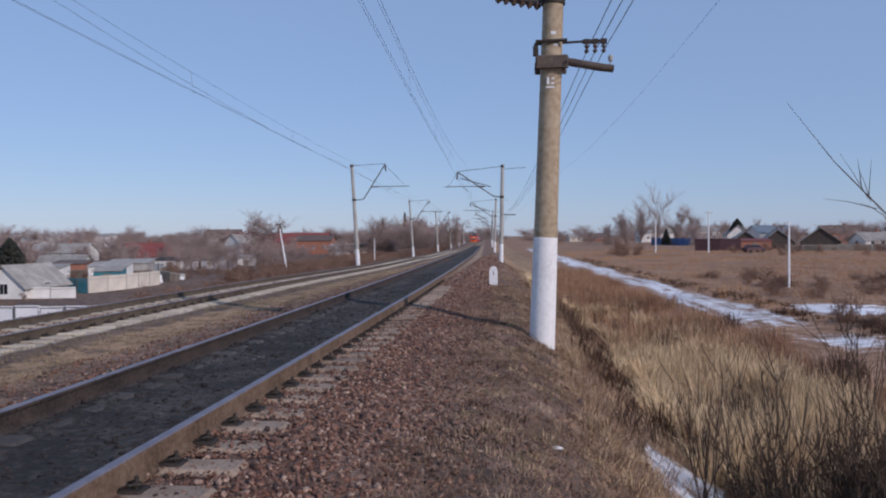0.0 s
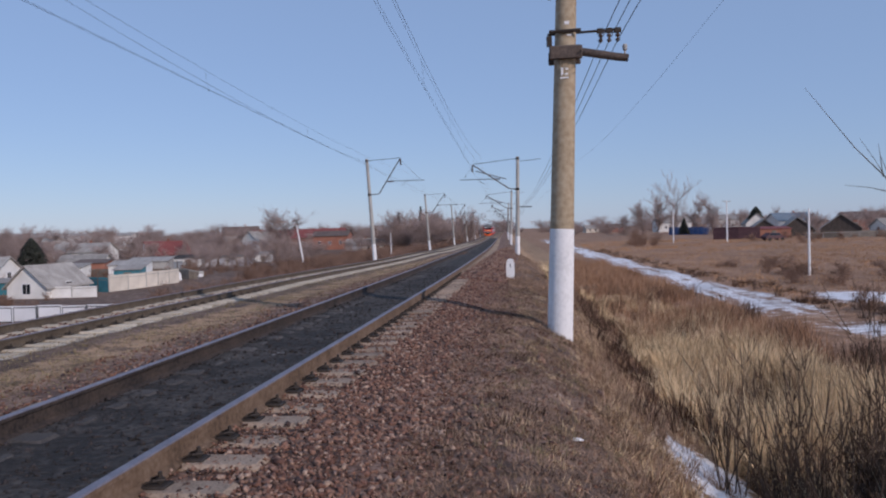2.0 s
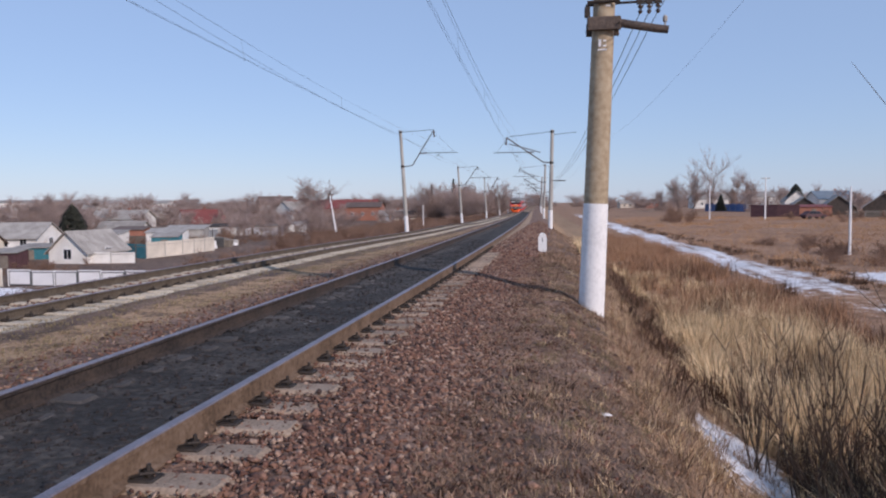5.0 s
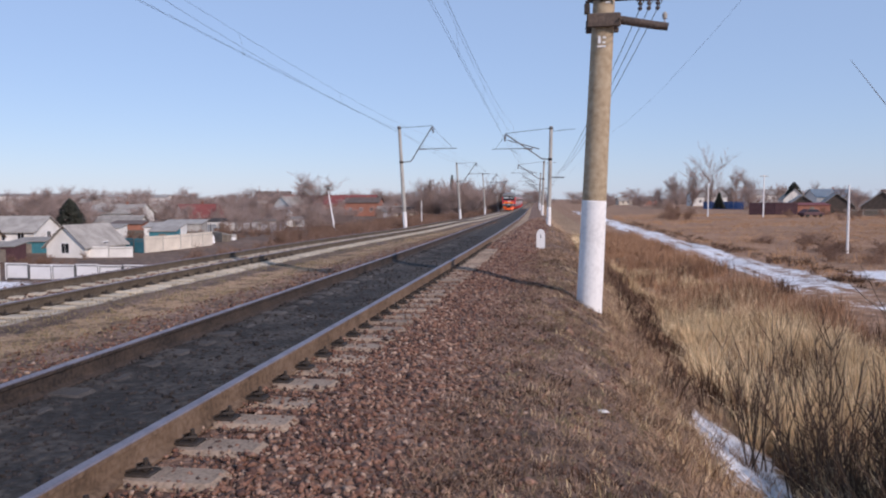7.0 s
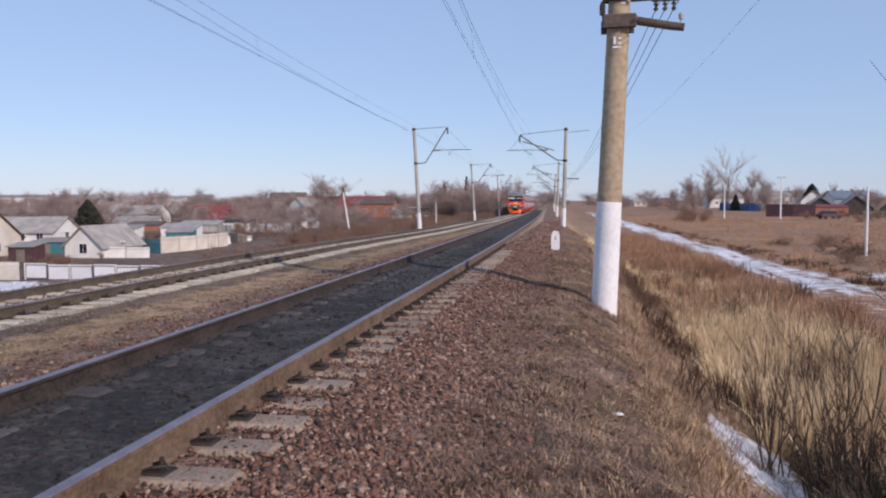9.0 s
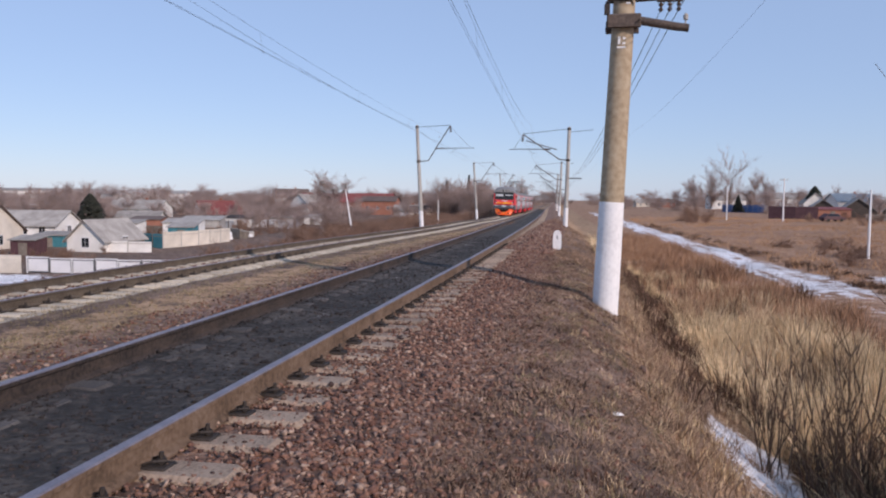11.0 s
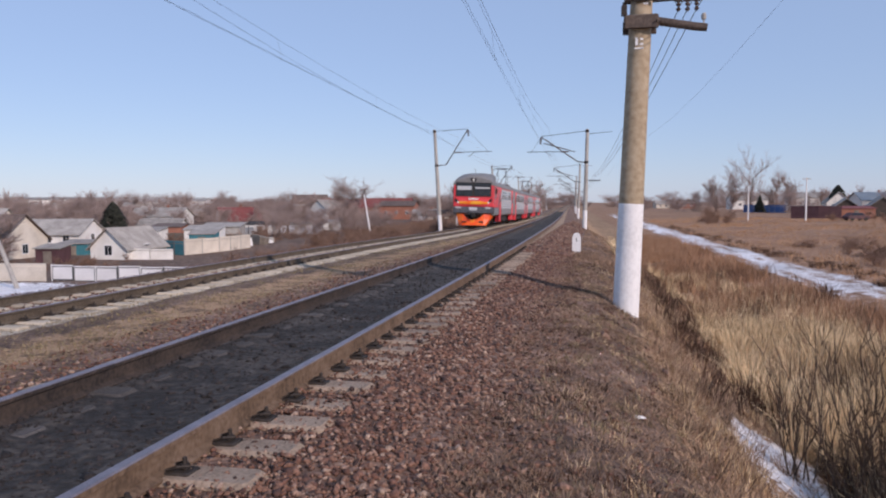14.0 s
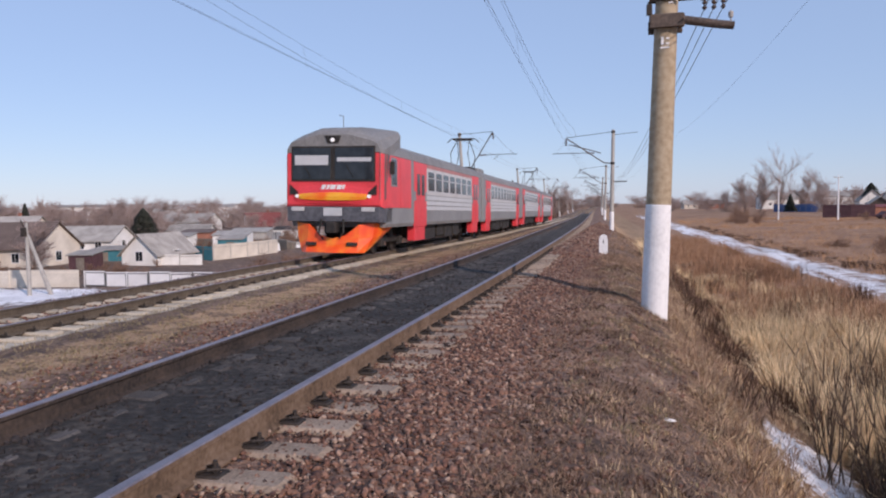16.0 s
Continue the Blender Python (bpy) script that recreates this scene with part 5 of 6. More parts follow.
shed(50, 160, 7, 3, 2.4, 5, M_BRICK, M_REDROOF, "reddish brick garage with flat roof")
fence([(38.5, 160), (43, 158), (47, 157)], 2.6, M_MAROON, M_MAROON, "tall maroon sheet-metal fence", 2.5, 0.01)
fence([(46, 250), (50, 240), (54, 230)], 2.4, M_BLUE, M_GREYCON, "blue painted sheet fence", 2.6, 0.01)
fence([(54, 152), (66, 149), (80, 147), (96, 146)], 1.3, M_OLDWOOD, M_GREYCON, "low weathered board fence", 3.0)


def parked_car(x, y, rz):
    t = thing("parked_car", pose(x, y, float(height(x, y)), 0, 0, rz), "dark maroon car parked beside the garden fence", "car")
    b = Mesh()
    b.loft([[(-2.1, s, 0.35), (2.1, s, 0.35), (2.15, s, 0.75), (1.3, s, 0.92), (0.7, s * 0.85, 1.42), (-1.1, s * 0.85, 1.45), (-1.8, s, 0.95), (-2.15, s, 0.8)] for s in (-0.82, 0.82)])
    part("body", b, M_MAROON, t)
    part("window", Mesh().loft([[(1.1, s, 0.98), (0.62, s * 0.88, 1.36), (-1.0, s * 0.88, 1.38), (-1.5, s, 0.98)] for s in (-0.835, 0.835)]), M_GLASS, t)
    for px in (-1.3, 1.3):
        for s in (-0.78, 0.78):
            part("wheel", Mesh().tube([(px, s - 0.1, 0.3), (px, s + 0.1, 0.3)], 0.31, 14), M_BLACK, t)


parked_car(44.5, 141, 20)


# ---- service poles in the field and the village ----
def utility_pole(x, y, tall, label, lean=0.0, arm=True, brace=None, wide=1.0):
    t = thing("utility_pole", pose(x, y, float(height(x, y)), 0, lean, 0), label, "utility pole", "utility poles")
    part("post", Mesh().tube([(0, 0, -0.5), (0, 0, tall * 0.5), (0, 0, tall)], [0.02 * tall * wide, 0.0165 * tall * wide, 0.012 * tall * wide], 10), M_WHITE if not brace else M_GREYCON, t)
    if arm:
        part("crossarm", Mesh().slab(-0.75, 0.75, -0.05, 0.05, tall - 0.35, tall - 0.25, 0.01), M_GREYCON, t)
        for s in (-0.65, -0.3, 0.3, 0.65):
            part("insulator", Mesh().tube([(s, 0, tall - 0.26), (s, 0, tall - 0.2), (s, 0, tall - 0.08)], [0.02, 0.05, 0.03], 8), M_BLIND, t)
    if brace:
        part("brace", Mesh().tube([(brace[0], brace[1], -0.5), (0.06, 0, tall - 0.9)], [0.17, 0.13], 10), M_GREYCON, t)
        part("switch_box", Mesh().slab(-0.28, 0.12, -0.32, -0.1, tall - 1.0, tall - 0.35, 0.03), M_IRON, t, "dark steel switch box")
        part("bracket", Mesh().tube([(-0.1, -0.15, tall - 0.3), (-0.35, -0.15, tall + 0.15)], 0.05, 6), M_IRON, t)


utility_pole(35.7, 138.5, 7.6, "pale concrete service pole standing in the dry field")
utility_pole(27.7, 146, 6.4, "pale concrete service pole standing in the dry field", arm=False)
utility_pole(17.9, 49.8, 4.3, "slim pale concrete post standing in the dry field", arm=False)
utility_pole(-41.9, 44.8, 5.2, "grey concrete pole with a slanted brace", brace=(1.3, 0.8), arm=False, wide=1.6)
utility_pole(-36, 116, 7.4, "leaning pale pole behind the railway bank", lean=-9, arm=False)
utility_pole(-24, 128, 5.5, "pale pole among shrubs beside the line", arm=False)


# ---- trees ----
def branches(seed, tall, spread, levels, kids, thin=1.0, start=0.25, r0=None):
    """Segments (a, b, ra, rb) of a bare tree."""
    rnd = random.Random(seed)
    out = []

    def grow(p, d, ln, r, lev):
        segs = 3 if lev < 2 else 2
        q = p
        for i in range(segs):
            d = (d + Vector((rnd.gauss(0, 0.13), rnd.gauss(0, 0.13), rnd.gauss(0.05, 0.08)))).normalized()
            e = q + d * (ln / segs)
            ra, rb = r * (1 - 0.6 * i / segs), r * (1 - 0.6 * (i + 1) / segs)
            out.append((q, e, ra, rb, lev))
            if lev < levels and (lev > 0 or (i + 1) / segs > start):
                for _ in range(kids[lev]):
                    f = rnd.random()
                    ax = Vector((rnd.gauss(0, 1), rnd.gauss(0, 1), rnd.gauss(0, 0.3))).normalized()
                    nd = (d * (1 - spread) + ax * spread + Vector((0, 0, 0.12))).normalized()
                    grow(q.lerp(e, f), nd, ln * rnd.uniform(0.42, 0.68), rb * rnd.uniform(0.45, 0.65), lev + 1)
            q = e

    grow(Vector((0, 0, -0.2)), Vector((0, 0, 1)), tall * 0.72, (r0 or tall * 0.014) * thin, 0)
    return out


def prism(segs, lo=0, hi=9, least=0.006):
    """Three-sided tapered prisms for segments, as vertex and triangle arrays."""
    segs = [s for s in segs if lo <= s[4] <= hi]
    if not segs:
        return np.zeros((0, 3)), np.zeros((0, 3), int)
    a = np.array([s[0][:] for s in segs])
    b = np.array([s[1][:] for s in segs])
    ra = np.maximum([s[2] for s in segs], least)[:, None]
    rb = np.maximum([s[3] for s in segs], least)[:, None]
    d = b - a
    d /= np.linalg.norm(d, axis=1)[:, None] + 1e-9
    ref = np.where(np.abs(d[:, 2:3]) < 0.9, [[0, 0, 1.0]], [[1.0, 0, 0]])
    s = np.cross(d, ref)
    s /= np.linalg.norm(s, axis=1)[:, None] + 1e-9
    u = np.cross(s, d)
    rings = []
    for c, r in ((a, ra), (b, rb)):
        for k in range(3):
            w = 2 * math.pi * k / 3
            rings.append(c + (s * math.cos(w) + u * math.sin(w)) * r)
    v = np.stack(rings, 1).reshape(-1, 3)
    base = np.arange(len(segs))[:, None] * 6
    tri = []
    for k in range(3):
        n = (k + 1) % 3
        tri += [(k, n, 3 + n), (k, 3 + n, 3 + k)]
    f = (base[:, None, :] + np.array(tri)[None]).reshape(-1, 3)
    return v, f


def bare_tree(seed, tall, x, y, label, spread=0.5, least=0.012, kids=(4, 4, 3), mat=None):
    segs = branches(seed, tall, spread, 3, kids)
    t = thing("bare_tree", pose(x, y, float(height(x, y)), 0, 0, seed * 37 % 360), label, "tree", "bare trees")
    v, f = prism(segs, 0, 1, least * 2)
    part("trunk", bulk("trunk", v, f, M_BARK, 3), None, t)
    v, f = prism(segs, 2, 9, least)
    part("crown", bulk("crown", v, f, mat or M_TWIG, 3), None, t)
    return t


VARIANTS = [prism(branches(100 + k, 1.0 * s, sp, 3, kd), 0, 9, 0.0022) for k, (s, sp, kd) in enumerate(((1, 0.5, (4, 4, 3)), (1, 0.42, (4, 4, 3)), (1, 0.6, (5, 4, 3)), (1, 0.55, (4, 5, 3))))]
SHRUBS = [prism(branches(200 + k, 1.0, 0.55, 3, (4, 3, 2), start=-1, r0=0.012), 0, 9, 0.004) for k in range(3)]


def wood(name, spots, variants, mat, label, category):
    """Many trees or shrubs standing close, joined."""
    vs, fs, n = [], [], 0
    for i, (x, y, s, w) in enumerate(spots):
        v, f = variants[i % len(variants)]
        a = i * 2.4
        r = np.array([[math.cos(a), -math.sin(a), 0], [math.sin(a), math.cos(a), 0], [0, 0, 1]])
        p = (v * [w, w, s]) @ r.T + [x, y, float(height(x, y)) - 0.2]
        vs.append(p)
        fs.append(f + n)
        n += len(v)
    tagged(new(name, bulk(name, np.concatenate(vs), np.concatenate(fs), mat, 3)), label, category, kind="stuff")


R = random.Random(5)
wood("distant_wood", [(R.uniform(-330, -70), R.uniform(200, 345), R.uniform(6.0, 12.0) * R.uniform(0.8, 1.1), R.uniform(8, 14)) for _ in range(190)], VARIANTS, M_TWIG, "belt of bare grey-brown trees behind the village", "wood")
# the last 44 are ditch bushes near the camera, also there to shade the shoulder
wood("village_trees", [(R.uniform(-125, -40), R.uniform(115, 215), R.uniform(3, 6.5), R.uniform(4, 8)) for _ in range(80)] + [(R.uniform(2.75, 3.8), R.uniform(5.4, 7.4), R.uniform(0.7, 1.5), R.uniform(0.6, 1.0)) for _ in range(44)], VARIANTS, M_TWIG, "bare garden trees between the houses and low bushes by the ditch", "wood")
wood("grove", [(R.uniform(-40, -20.5), R.uniform(200, 250), R.uniform(8, 12.5), R.uniform(8, 13)) for _ in range(55)], VARIANTS, M_TWIG, "dense grove of bare trees beside the line", "wood")
wood("far_tree_line", [(R.uniform(20, 420), R.uniform(330, 480), R.uniform(5, 10), R.uniform(9, 16)) for _ in range(90)], VARIANTS, M_TWIG, "far line of bare trees across the field", "wood")
wood("skyline_wood", [(R.uniform(-500, 20), R.uniform(450, 620), R.uniform(6, 11), R.uniform(14, 26)) for _ in range(90)], VARIANTS, M_TWIG, "far bare woods on the skyline", "wood")
wood("field_trees", [(R.uniform(30, 140), R.uniform(195, 300), R.uniform(4, 9), R.uniform(5, 10)) for _ in range(36)], VARIANTS, M_TWIG, "bare trees among houses across the field", "wood")
# shrubs on the left bank and along the hedge
bank = []
for _ in range(950):
    y = 50 + 150 * R.random() ** 1.2
    x = float(c_far(y)) - R.uniform(4.5, 18 if y < 90 else 26)
    s = R.uniform(1.0, 2.6)
    bank.append((x, y, s, s * R.uniform(1.0, 1.7)))
wood("bank_shrubs", bank, SHRUBS, M_BROWNTWIG, "brown leafless shrubs on the railway bank", "shrubs")
wood("yard_shrubs", [(R.uniform(-76, -44), R.uniform(54, 69), R.uniform(0.5, 1.3), R.uniform(0.8, 1.8)) for _ in range(70)] + [(R.uniform(-80, -46), R.uniform(82, 130), R.uniform(1.0, 2.4), R.uniform(1.2, 2.6)) for _ in range(90)], SHRUBS, M_BROWNTWIG, "leafless garden shrubs between fences and sheds", "shrubs")
bare_tree(31, 4.6, -61.5, 66.5, "small bare fruit tree before the house", 0.6, 0.014, (5, 4, 3))
bare_tree(32, 4.0, -66, 64, "small bare fruit tree before the house", 0.6, 0.014, (5, 4, 3))
wood("field_shrubs", [(R.uniform(17, 24), R.uniform(120, 140), R.uniform(1.5, 3.2), R.uniform(1.5, 3)) for _ in range(14)] + [(R.uniform(40, 110), R.uniform(118, 160), R.uniform(1, 2.6), R.uniform(1.5, 3.5)) for _ in range(60)] + [(R.uniform(15, 34), R.uniform(40, 62), R.uniform(0.6, 1.3), R.uniform(1.2, 2.6)) for _ in range(40)] + [(R.uniform(12.5, 24), R.uniform(22, 31.5), R.uniform(0.6, 1.5), R.uniform(1.0, 2.2)) for _ in range(42)], SHRUBS, M_BROWNTWIG, "brown leafless shrubs in the dry field", "shrubs")
bare_tree(7, 15.5, 48, 252, "tall bare poplar with lopped crooked crown", 0.4, 0.03, (3, 3, 3))
bare_tree(8, 12.5, 42, 250, "bare tree beside the far houses", 0.45, 0.03)
bare_tree(9, 10.5, 37, 246, "bare tree beside the far houses", 0.5, 0.03)
bare_tree(12, 10.5, 56, 256, "bare tree beside the far houses", 0.5, 0.03)
bare_tree(13, 9.5, 63, 262, "bare tree beside the far houses", 0.5, 0.03)
bare_tree(10, 13, -70, 212, "broad bare tree above the roofs", 0.6, 0.03, (5, 4, 3))
bare_tree(11, 12, -78, 222, "broad bare tree above the roofs", 0.6, 0.03, (5, 4, 3))


def fir(x, y, tall, wide, label):
    t = thing("fir_tree", pose(x, y, float(height(x, y))), label, "tree", "evergreens")
    part("trunk", Mesh().tube([(0, 0, -0.3), (0, 0, tall)], [tall * 0.02, 0.02], 7), M_BARK, t)
    rnd = np.random.RandomState(int(tall * 10))
    n = 1500
    h = rnd.uniform(0.08, 1, n) ** 0.9
    a = rnd.uniform(0, 2 * np.pi, n)
    reach = wide * (1 - h) ** (0.8 if wide < tall * 0.45 else 0.5) * rnd.uniform(0.45, 1.08, n) + 0.12
    z = h * tall
    d = np.stack([np.cos(a), np.sin(a), np.full(n, -0.25)], 1)
    s = np.stack([-np.sin(a), np.cos(a), rnd.uniform(-0.4, 0.4, n)], 1)
    tip = np.stack([np.zeros(n), np.zeros(n), z], 1) + d * reach[:, None]
    root = tip - d * np.minimum(reach, 0.9)[:, None] * rnd.uniform(0.5, 1, n)[:, None]
    w = (0.12 + 0.1 * rnd.rand(n))[:, None] * tall / 7
    v = np.stack([root + s * w, root - s * w, tip, root + [0, 0, 0.16]], 1).reshape(-1, 3)
    b = np.arange(n)[:, None] * 4
    f = np.concatenate([b + [0, 1, 2], b + [1, 3, 2], b + [3, 0, 2]])
    part("crown", bulk("crown", v, f, M_FIR, 3), None, t)


fir(-73.0, 101.5, 6.2, 3.3, "dark rounded fir between village houses")
fir(-96, 300, 11, 3.2, "dark fir above the far roofs")
fir(-46, 262, 12, 2.8, "slender dark conifer beside the line")
fir(-38, 262, 14, 2.6, "slender dark conifer beside the line")
fir(60.0, 204, 7.4, 3.6, "dark green fir beside the white house")
fir(48, 236, 5.2, 2.3, "dark fir before the far fence")
fir(16, 300, 8, 3.5, "dark conifer at the end of the field")
fir(-20.3, 198, 2.7, 2.4, "dark low evergreen bush beside the line")
fir(-22.6, 202, 3.0, 2.6, "dark low evergreen bush beside the line")
fir(-103, 110, 7.4, 2.2, "dark green fir behind the cream house")


# ---- grass ----
def blades(name, x, y, h, width, lean, mat, label, kind="stuff", droop=0.5, seed=1):
    """Curved tapering blades standing on the ground."""
    rnd = np.random.RandomState(seed)
    n = len(x)
    z = height(x, y) - 0.02
    a = rnd.uniform(0, 2 * np.pi, n)
    d = np.stack([np.cos(a), np.sin(a), np.zeros(n)], 1)
    b = rnd.uniform(0, 2 * np.pi, n)
    s = np.stack([np.cos(b), np.sin(b), np.zeros(n)], 1) * (width / 2)[:, None]
    p0 = np.stack([x, y, z], 1)
    l1, l2 = lean * 0.35, lean
    up = np.array([0, 0, 1.0])
    p1 = p0 + d * (h * l1)[:, None] + up * (h * 0.55)[:, None]
    p2 = p0 + d * (h * l2)[:, None] + up * (h * (1 - droop * l2 * 0.5))[:, None]
    v = np.stack([p0 - s, p0 + s, p1 - s * 0.75, p1 + s * 0.75, p2], 1).reshape(-1, 3)
    k = np.arange(n)[:, None] * 5
    f = np.concatenate([k + [0, 1, 3], k + [0, 3, 2], k + [2, 3, 4]])
    return tagged(new(name, bulk(name, v, f, mat, 3)), label, "grass", kind=kind)


G = np.random.RandomState(3)


def patchy(x, y, s, seed):
    """Uneven density between 0 and 1."""
    q = np.sin(x * s + seed) * np.sin(y * s * 0.83 + seed * 2.1) + np.sin(x * s * 2.3 - y * s * 1.7 + seed) * 0.6
    return np.clip(0.5 + 0.45 * q, 0, 1)


def spots(n, x0, x1, y0, y1, power=1.0, s=1.3, seed=1, floor=0.25, clump=0.0):
    x = G.uniform(x0, x1, n)
    y = y0 + (y1 - y0) * G.rand(n) ** power
    if clump:
        m = max(1, n // 22)
        cx, cy = G.uniform(x0, x1, m), y0 + (y1 - y0) * G.rand(m) ** power
        i = G.randint(0, m, n)
        x, y = cx[i] + G.normal(0, clump, n), cy[i] + G.normal(0, clump, n)
    keep = G.rand(n) < floor + (1 - floor) * patchy(x, y, s, seed)
    return x[keep], y[keep]


def off_snow(x, y):
    r = x - road_x(y)
    front = (np.abs(x - 2.09 - 0.10 * (y - 8.6)) < 0.56) & (np.abs(y - 8.5) < 1.45)
    patch = (np.abs(x - 15.6) < 2.3) & (np.abs(y - 35.5) < 2.3)
    return ~(front | patch | ((np.abs(r) < 1.6) & (y > 20)))


def tussocks(name, cx, cy, per, reach, h, width, mat, label, seed):
    """Clumps of dry blades that spring from one root and lean outwards."""
    rnd = np.random.RandomState(seed)
    m = len(cx)
    i = np.repeat(np.arange(m), per)
    n = len(i)
    size = rnd.uniform(0.55, 1.25, m)[i]
    bias = rnd.uniform(0, 2 * np.pi, m)[i]
    tilt = rnd.uniform(0.0, 0.5, m)[i]
    a = rnd.uniform(0, 2 * np.pi, n)
    r = np.sqrt(rnd.rand(n)) * reach * size * 0.45
    x, y = cx[i] + np.cos(a) * r, cy[i] + np.sin(a) * r
    d = np.stack([np.cos(a), np.sin(a), np.zeros(n)], 1) * np.abs(rnd.normal(0, 0.5, n))[:, None] + np.stack([np.cos(bias), np.sin(bias), np.zeros(n)], 1) * tilt[:, None]
    ln = (h * size * rnd.uniform(0.35, 1.1, n))[:, None]
    b = rnd.uniform(0, 2 * np.pi, n)
    s = np.stack([np.cos(b), np.sin(b), np.zeros(n)], 1) * (width * rnd.uniform(0.5, 1.4, n) / 2)[:, None]
    p0 = np.stack([x, y, height(x, y) - 0.02], 1)
    up = np.array([0, 0, 1.0])
    fall = rnd.uniform(0.25, 1.0, n)[:, None] * np.linalg.norm(d, axis=1)[:, None]
    p1 = p0 + d * ln * 0.3 + up * ln * 0.55
    p2 = p0 + d * ln * 0.85 + up * ln * (0.98 - 0.35 * np.minimum(fall, 1.6))
    v = np.stack([p0 - s, p0 + s, p1 - s * 0.8, p1 + s * 0.8, p2], 1).reshape(-1, 3)
    k = np.arange(n)[:, None] * 5
    f = np.concatenate([k + [0, 1, 3], k + [0, 3, 2], k + [2, 3, 4]])
    return tagged(new(name, bulk(name, v, f, mat, 3)), label, "grass", kind="stuff")


# short dead turf on the shoulder and between the tracks
x, y = spots(30000, -0.7, 0.9, 2.2, 24, 1.9, 2.2, 1, 0.1, 0.04)
blades("turf_tufts", x, y, G.uniform(0.03, 0.10, len(x)), G.uniform(0.004, 0.008, len(x)), G.uniform(0.5, 2.0, len(x)), M_TURF, "small pale tufts of dead grass", seed=22)
x, y = spots(9000, -0.9, 0.9, 2.2, 24, 1.9, 2.2, 4, 0.1, 0.05)
blades("dark_weeds", x, y, G.uniform(0.03, 0.12, len(x)), G.uniform(0.005, 0.011, len(x)), G.uniform(0.4, 1.6, len(x)), M_WEED, "small dark dead weeds on the shoulder", seed=23)
x, y = spots(75000, -0.95, 1.1, 2.2, 24, 1.9, 2.2, 1, 0.2)
blades("shoulder_turf", x, y, G.uniform(0.03, 0.10, len(x)), G.uniform(0.004, 0.009, len(x)), G.uniform(0.3, 1.6, len(x)), M_TURF, "short flattened dead grass on the shoulder", seed=2)
x, y = spots(26000, -0.6, 2.0, 20, 75, 1.4, 1.2, 2, 0.3)
blades("shoulder_turf", x, y, G.uniform(0.05, 0.16, len(x)), G.uniform(0.008, 0.02, len(x)), G.uniform(0.2, 1.0, len(x)), M_TURF, "short dead grass along the bank", seed=3)
x, y = spots(40000, -9.0, -5.2, 5, 60, 1.5, 1.1, 3, 0.15)
blades("middle_turf", x, y, G.uniform(0.03, 0.09, len(x)), G.uniform(0.006, 0.016, len(x)), G.uniform(0.3, 1.2, len(x)), M_OLIVE, "sparse dead grass between the tracks", seed=4)
x, y = spots(520, -0.55, 1.5, 3.2, 20, 1.5, 1.7, 31, 0.1)
tussocks("olive_tufts", x, y, 34, 0.20, 0.10, 0.006, M_OLIVE, "flattened olive tufts of dead grass on the shoulder", 41)
x, y = spots(420, -0.3, 1.6, 3.2, 20, 1.5, 1.7, 33, 0.1)
tussocks("straw_tufts", x, y, 26, 0.16, 0.09, 0.005, M_STRAW, "small flattened straw tufts on the shoulder", 42)
x, y = spots(360, -0.7, 1.6, 3.2, 22, 1.4, 1.9, 35, 0.1)
tussocks("dark_tufts", x, y, 30, 0.22, 0.10, 0.009, M_WEED, "dark rotten tufts of weeds on the shoulder", 43)
x, y = spots(700, -9.0, -6.6, 6, 50, 1.4, 0.9, 37, 0.15)
tussocks("middle_tufts", x, y, 22, 0.3, 0.09, 0.010, M_OLIVE, "olive dead grass between the tracks", 44)
# bank and ditch grass
x, y = spots(52000, 0.85, 2.6, 3.0, 40, 1.5, 1.6, 4, 0.2, 0.07)
k = off_snow(x, y)
x, y = x[k], y[k]
blades("bank_grass", x, y, G.uniform(0.10, 0.34, len(x)), G.uniform(0.004, 0.010, len(x)), G.uniform(0.2, 1.3, len(x)), M_TURF, "tangled dead grass on the bank", seed=5)
x, y = spots(36000, 2.15, 6.5, 4.0, 26, 1.3, 0.9, 5, 0.15, 0.10)
k = off_snow(x, y) & (x > 2.2 + 0.4 * np.sin(y * 1.3)) & (G.rand(len(x)) < 0.15 + patchy(x, y, 1.9, 9))
x, y = x[k], y[k]
blades("tall_straw", x, y, G.uniform(0.25, 1.0, len(x)) * (0.45 + 0.65 * patchy(x, y, 0.9, 2)) * (0.45 + 0.65 * step(1.9, 4.2, x)), G.uniform(0.004, 0.012, len(x)), np.abs(G.normal(0, 0.75, len(x))), M_STRAW, "tall pale straw-coloured dry grass in the ditch", seed=6)
x, y = spots(620, 2.35, 6.2, 6.0, 20, 1.1, 1.1, 51, 0.1)
k = off_snow(x, y) & (x > 2.3 + 0.3 * np.sin(y * 1.3))
tussocks("straw_tussocks", x[k], y[k], 110, 0.42, 0.95, 0.010, M_STRAW, "leaning tussocks of bright dry straw in the ditch", 45)
# extra straw, mostly out of view, added to cast shade on the shoulder
x, y = spots(150, 2.7, 4.2, 3.6, 6.4, 1.0, 1.5, 61, 0.5)
tussocks("straw_tussocks", x, y, 90, 0.4, 1.25, 0.011, M_STRAW, "tall dense dry straw added for shade, mostly out of view", 50)
x, y = spots(260, 2.3, 6.4, 6.5, 22, 1.1, 1.5, 53, 0.05)
k = off_snow(x, y)
tussocks("brown_tussocks", x[k], y[k], 70, 0.36, 0.75, 0.012, M_WEED, "dark brown dead weeds between the straw", 46)
x, y = spots(170, 2.4, 6.4, 7, 24, 1.1, 1.3, 63, 0.1)
k = off_snow(x, y)
tussocks("russet_tussocks", x[k], y[k], 80, 0.4, 0.7, 0.011, M_REED, "russet dry tussocks among the straw", 52)
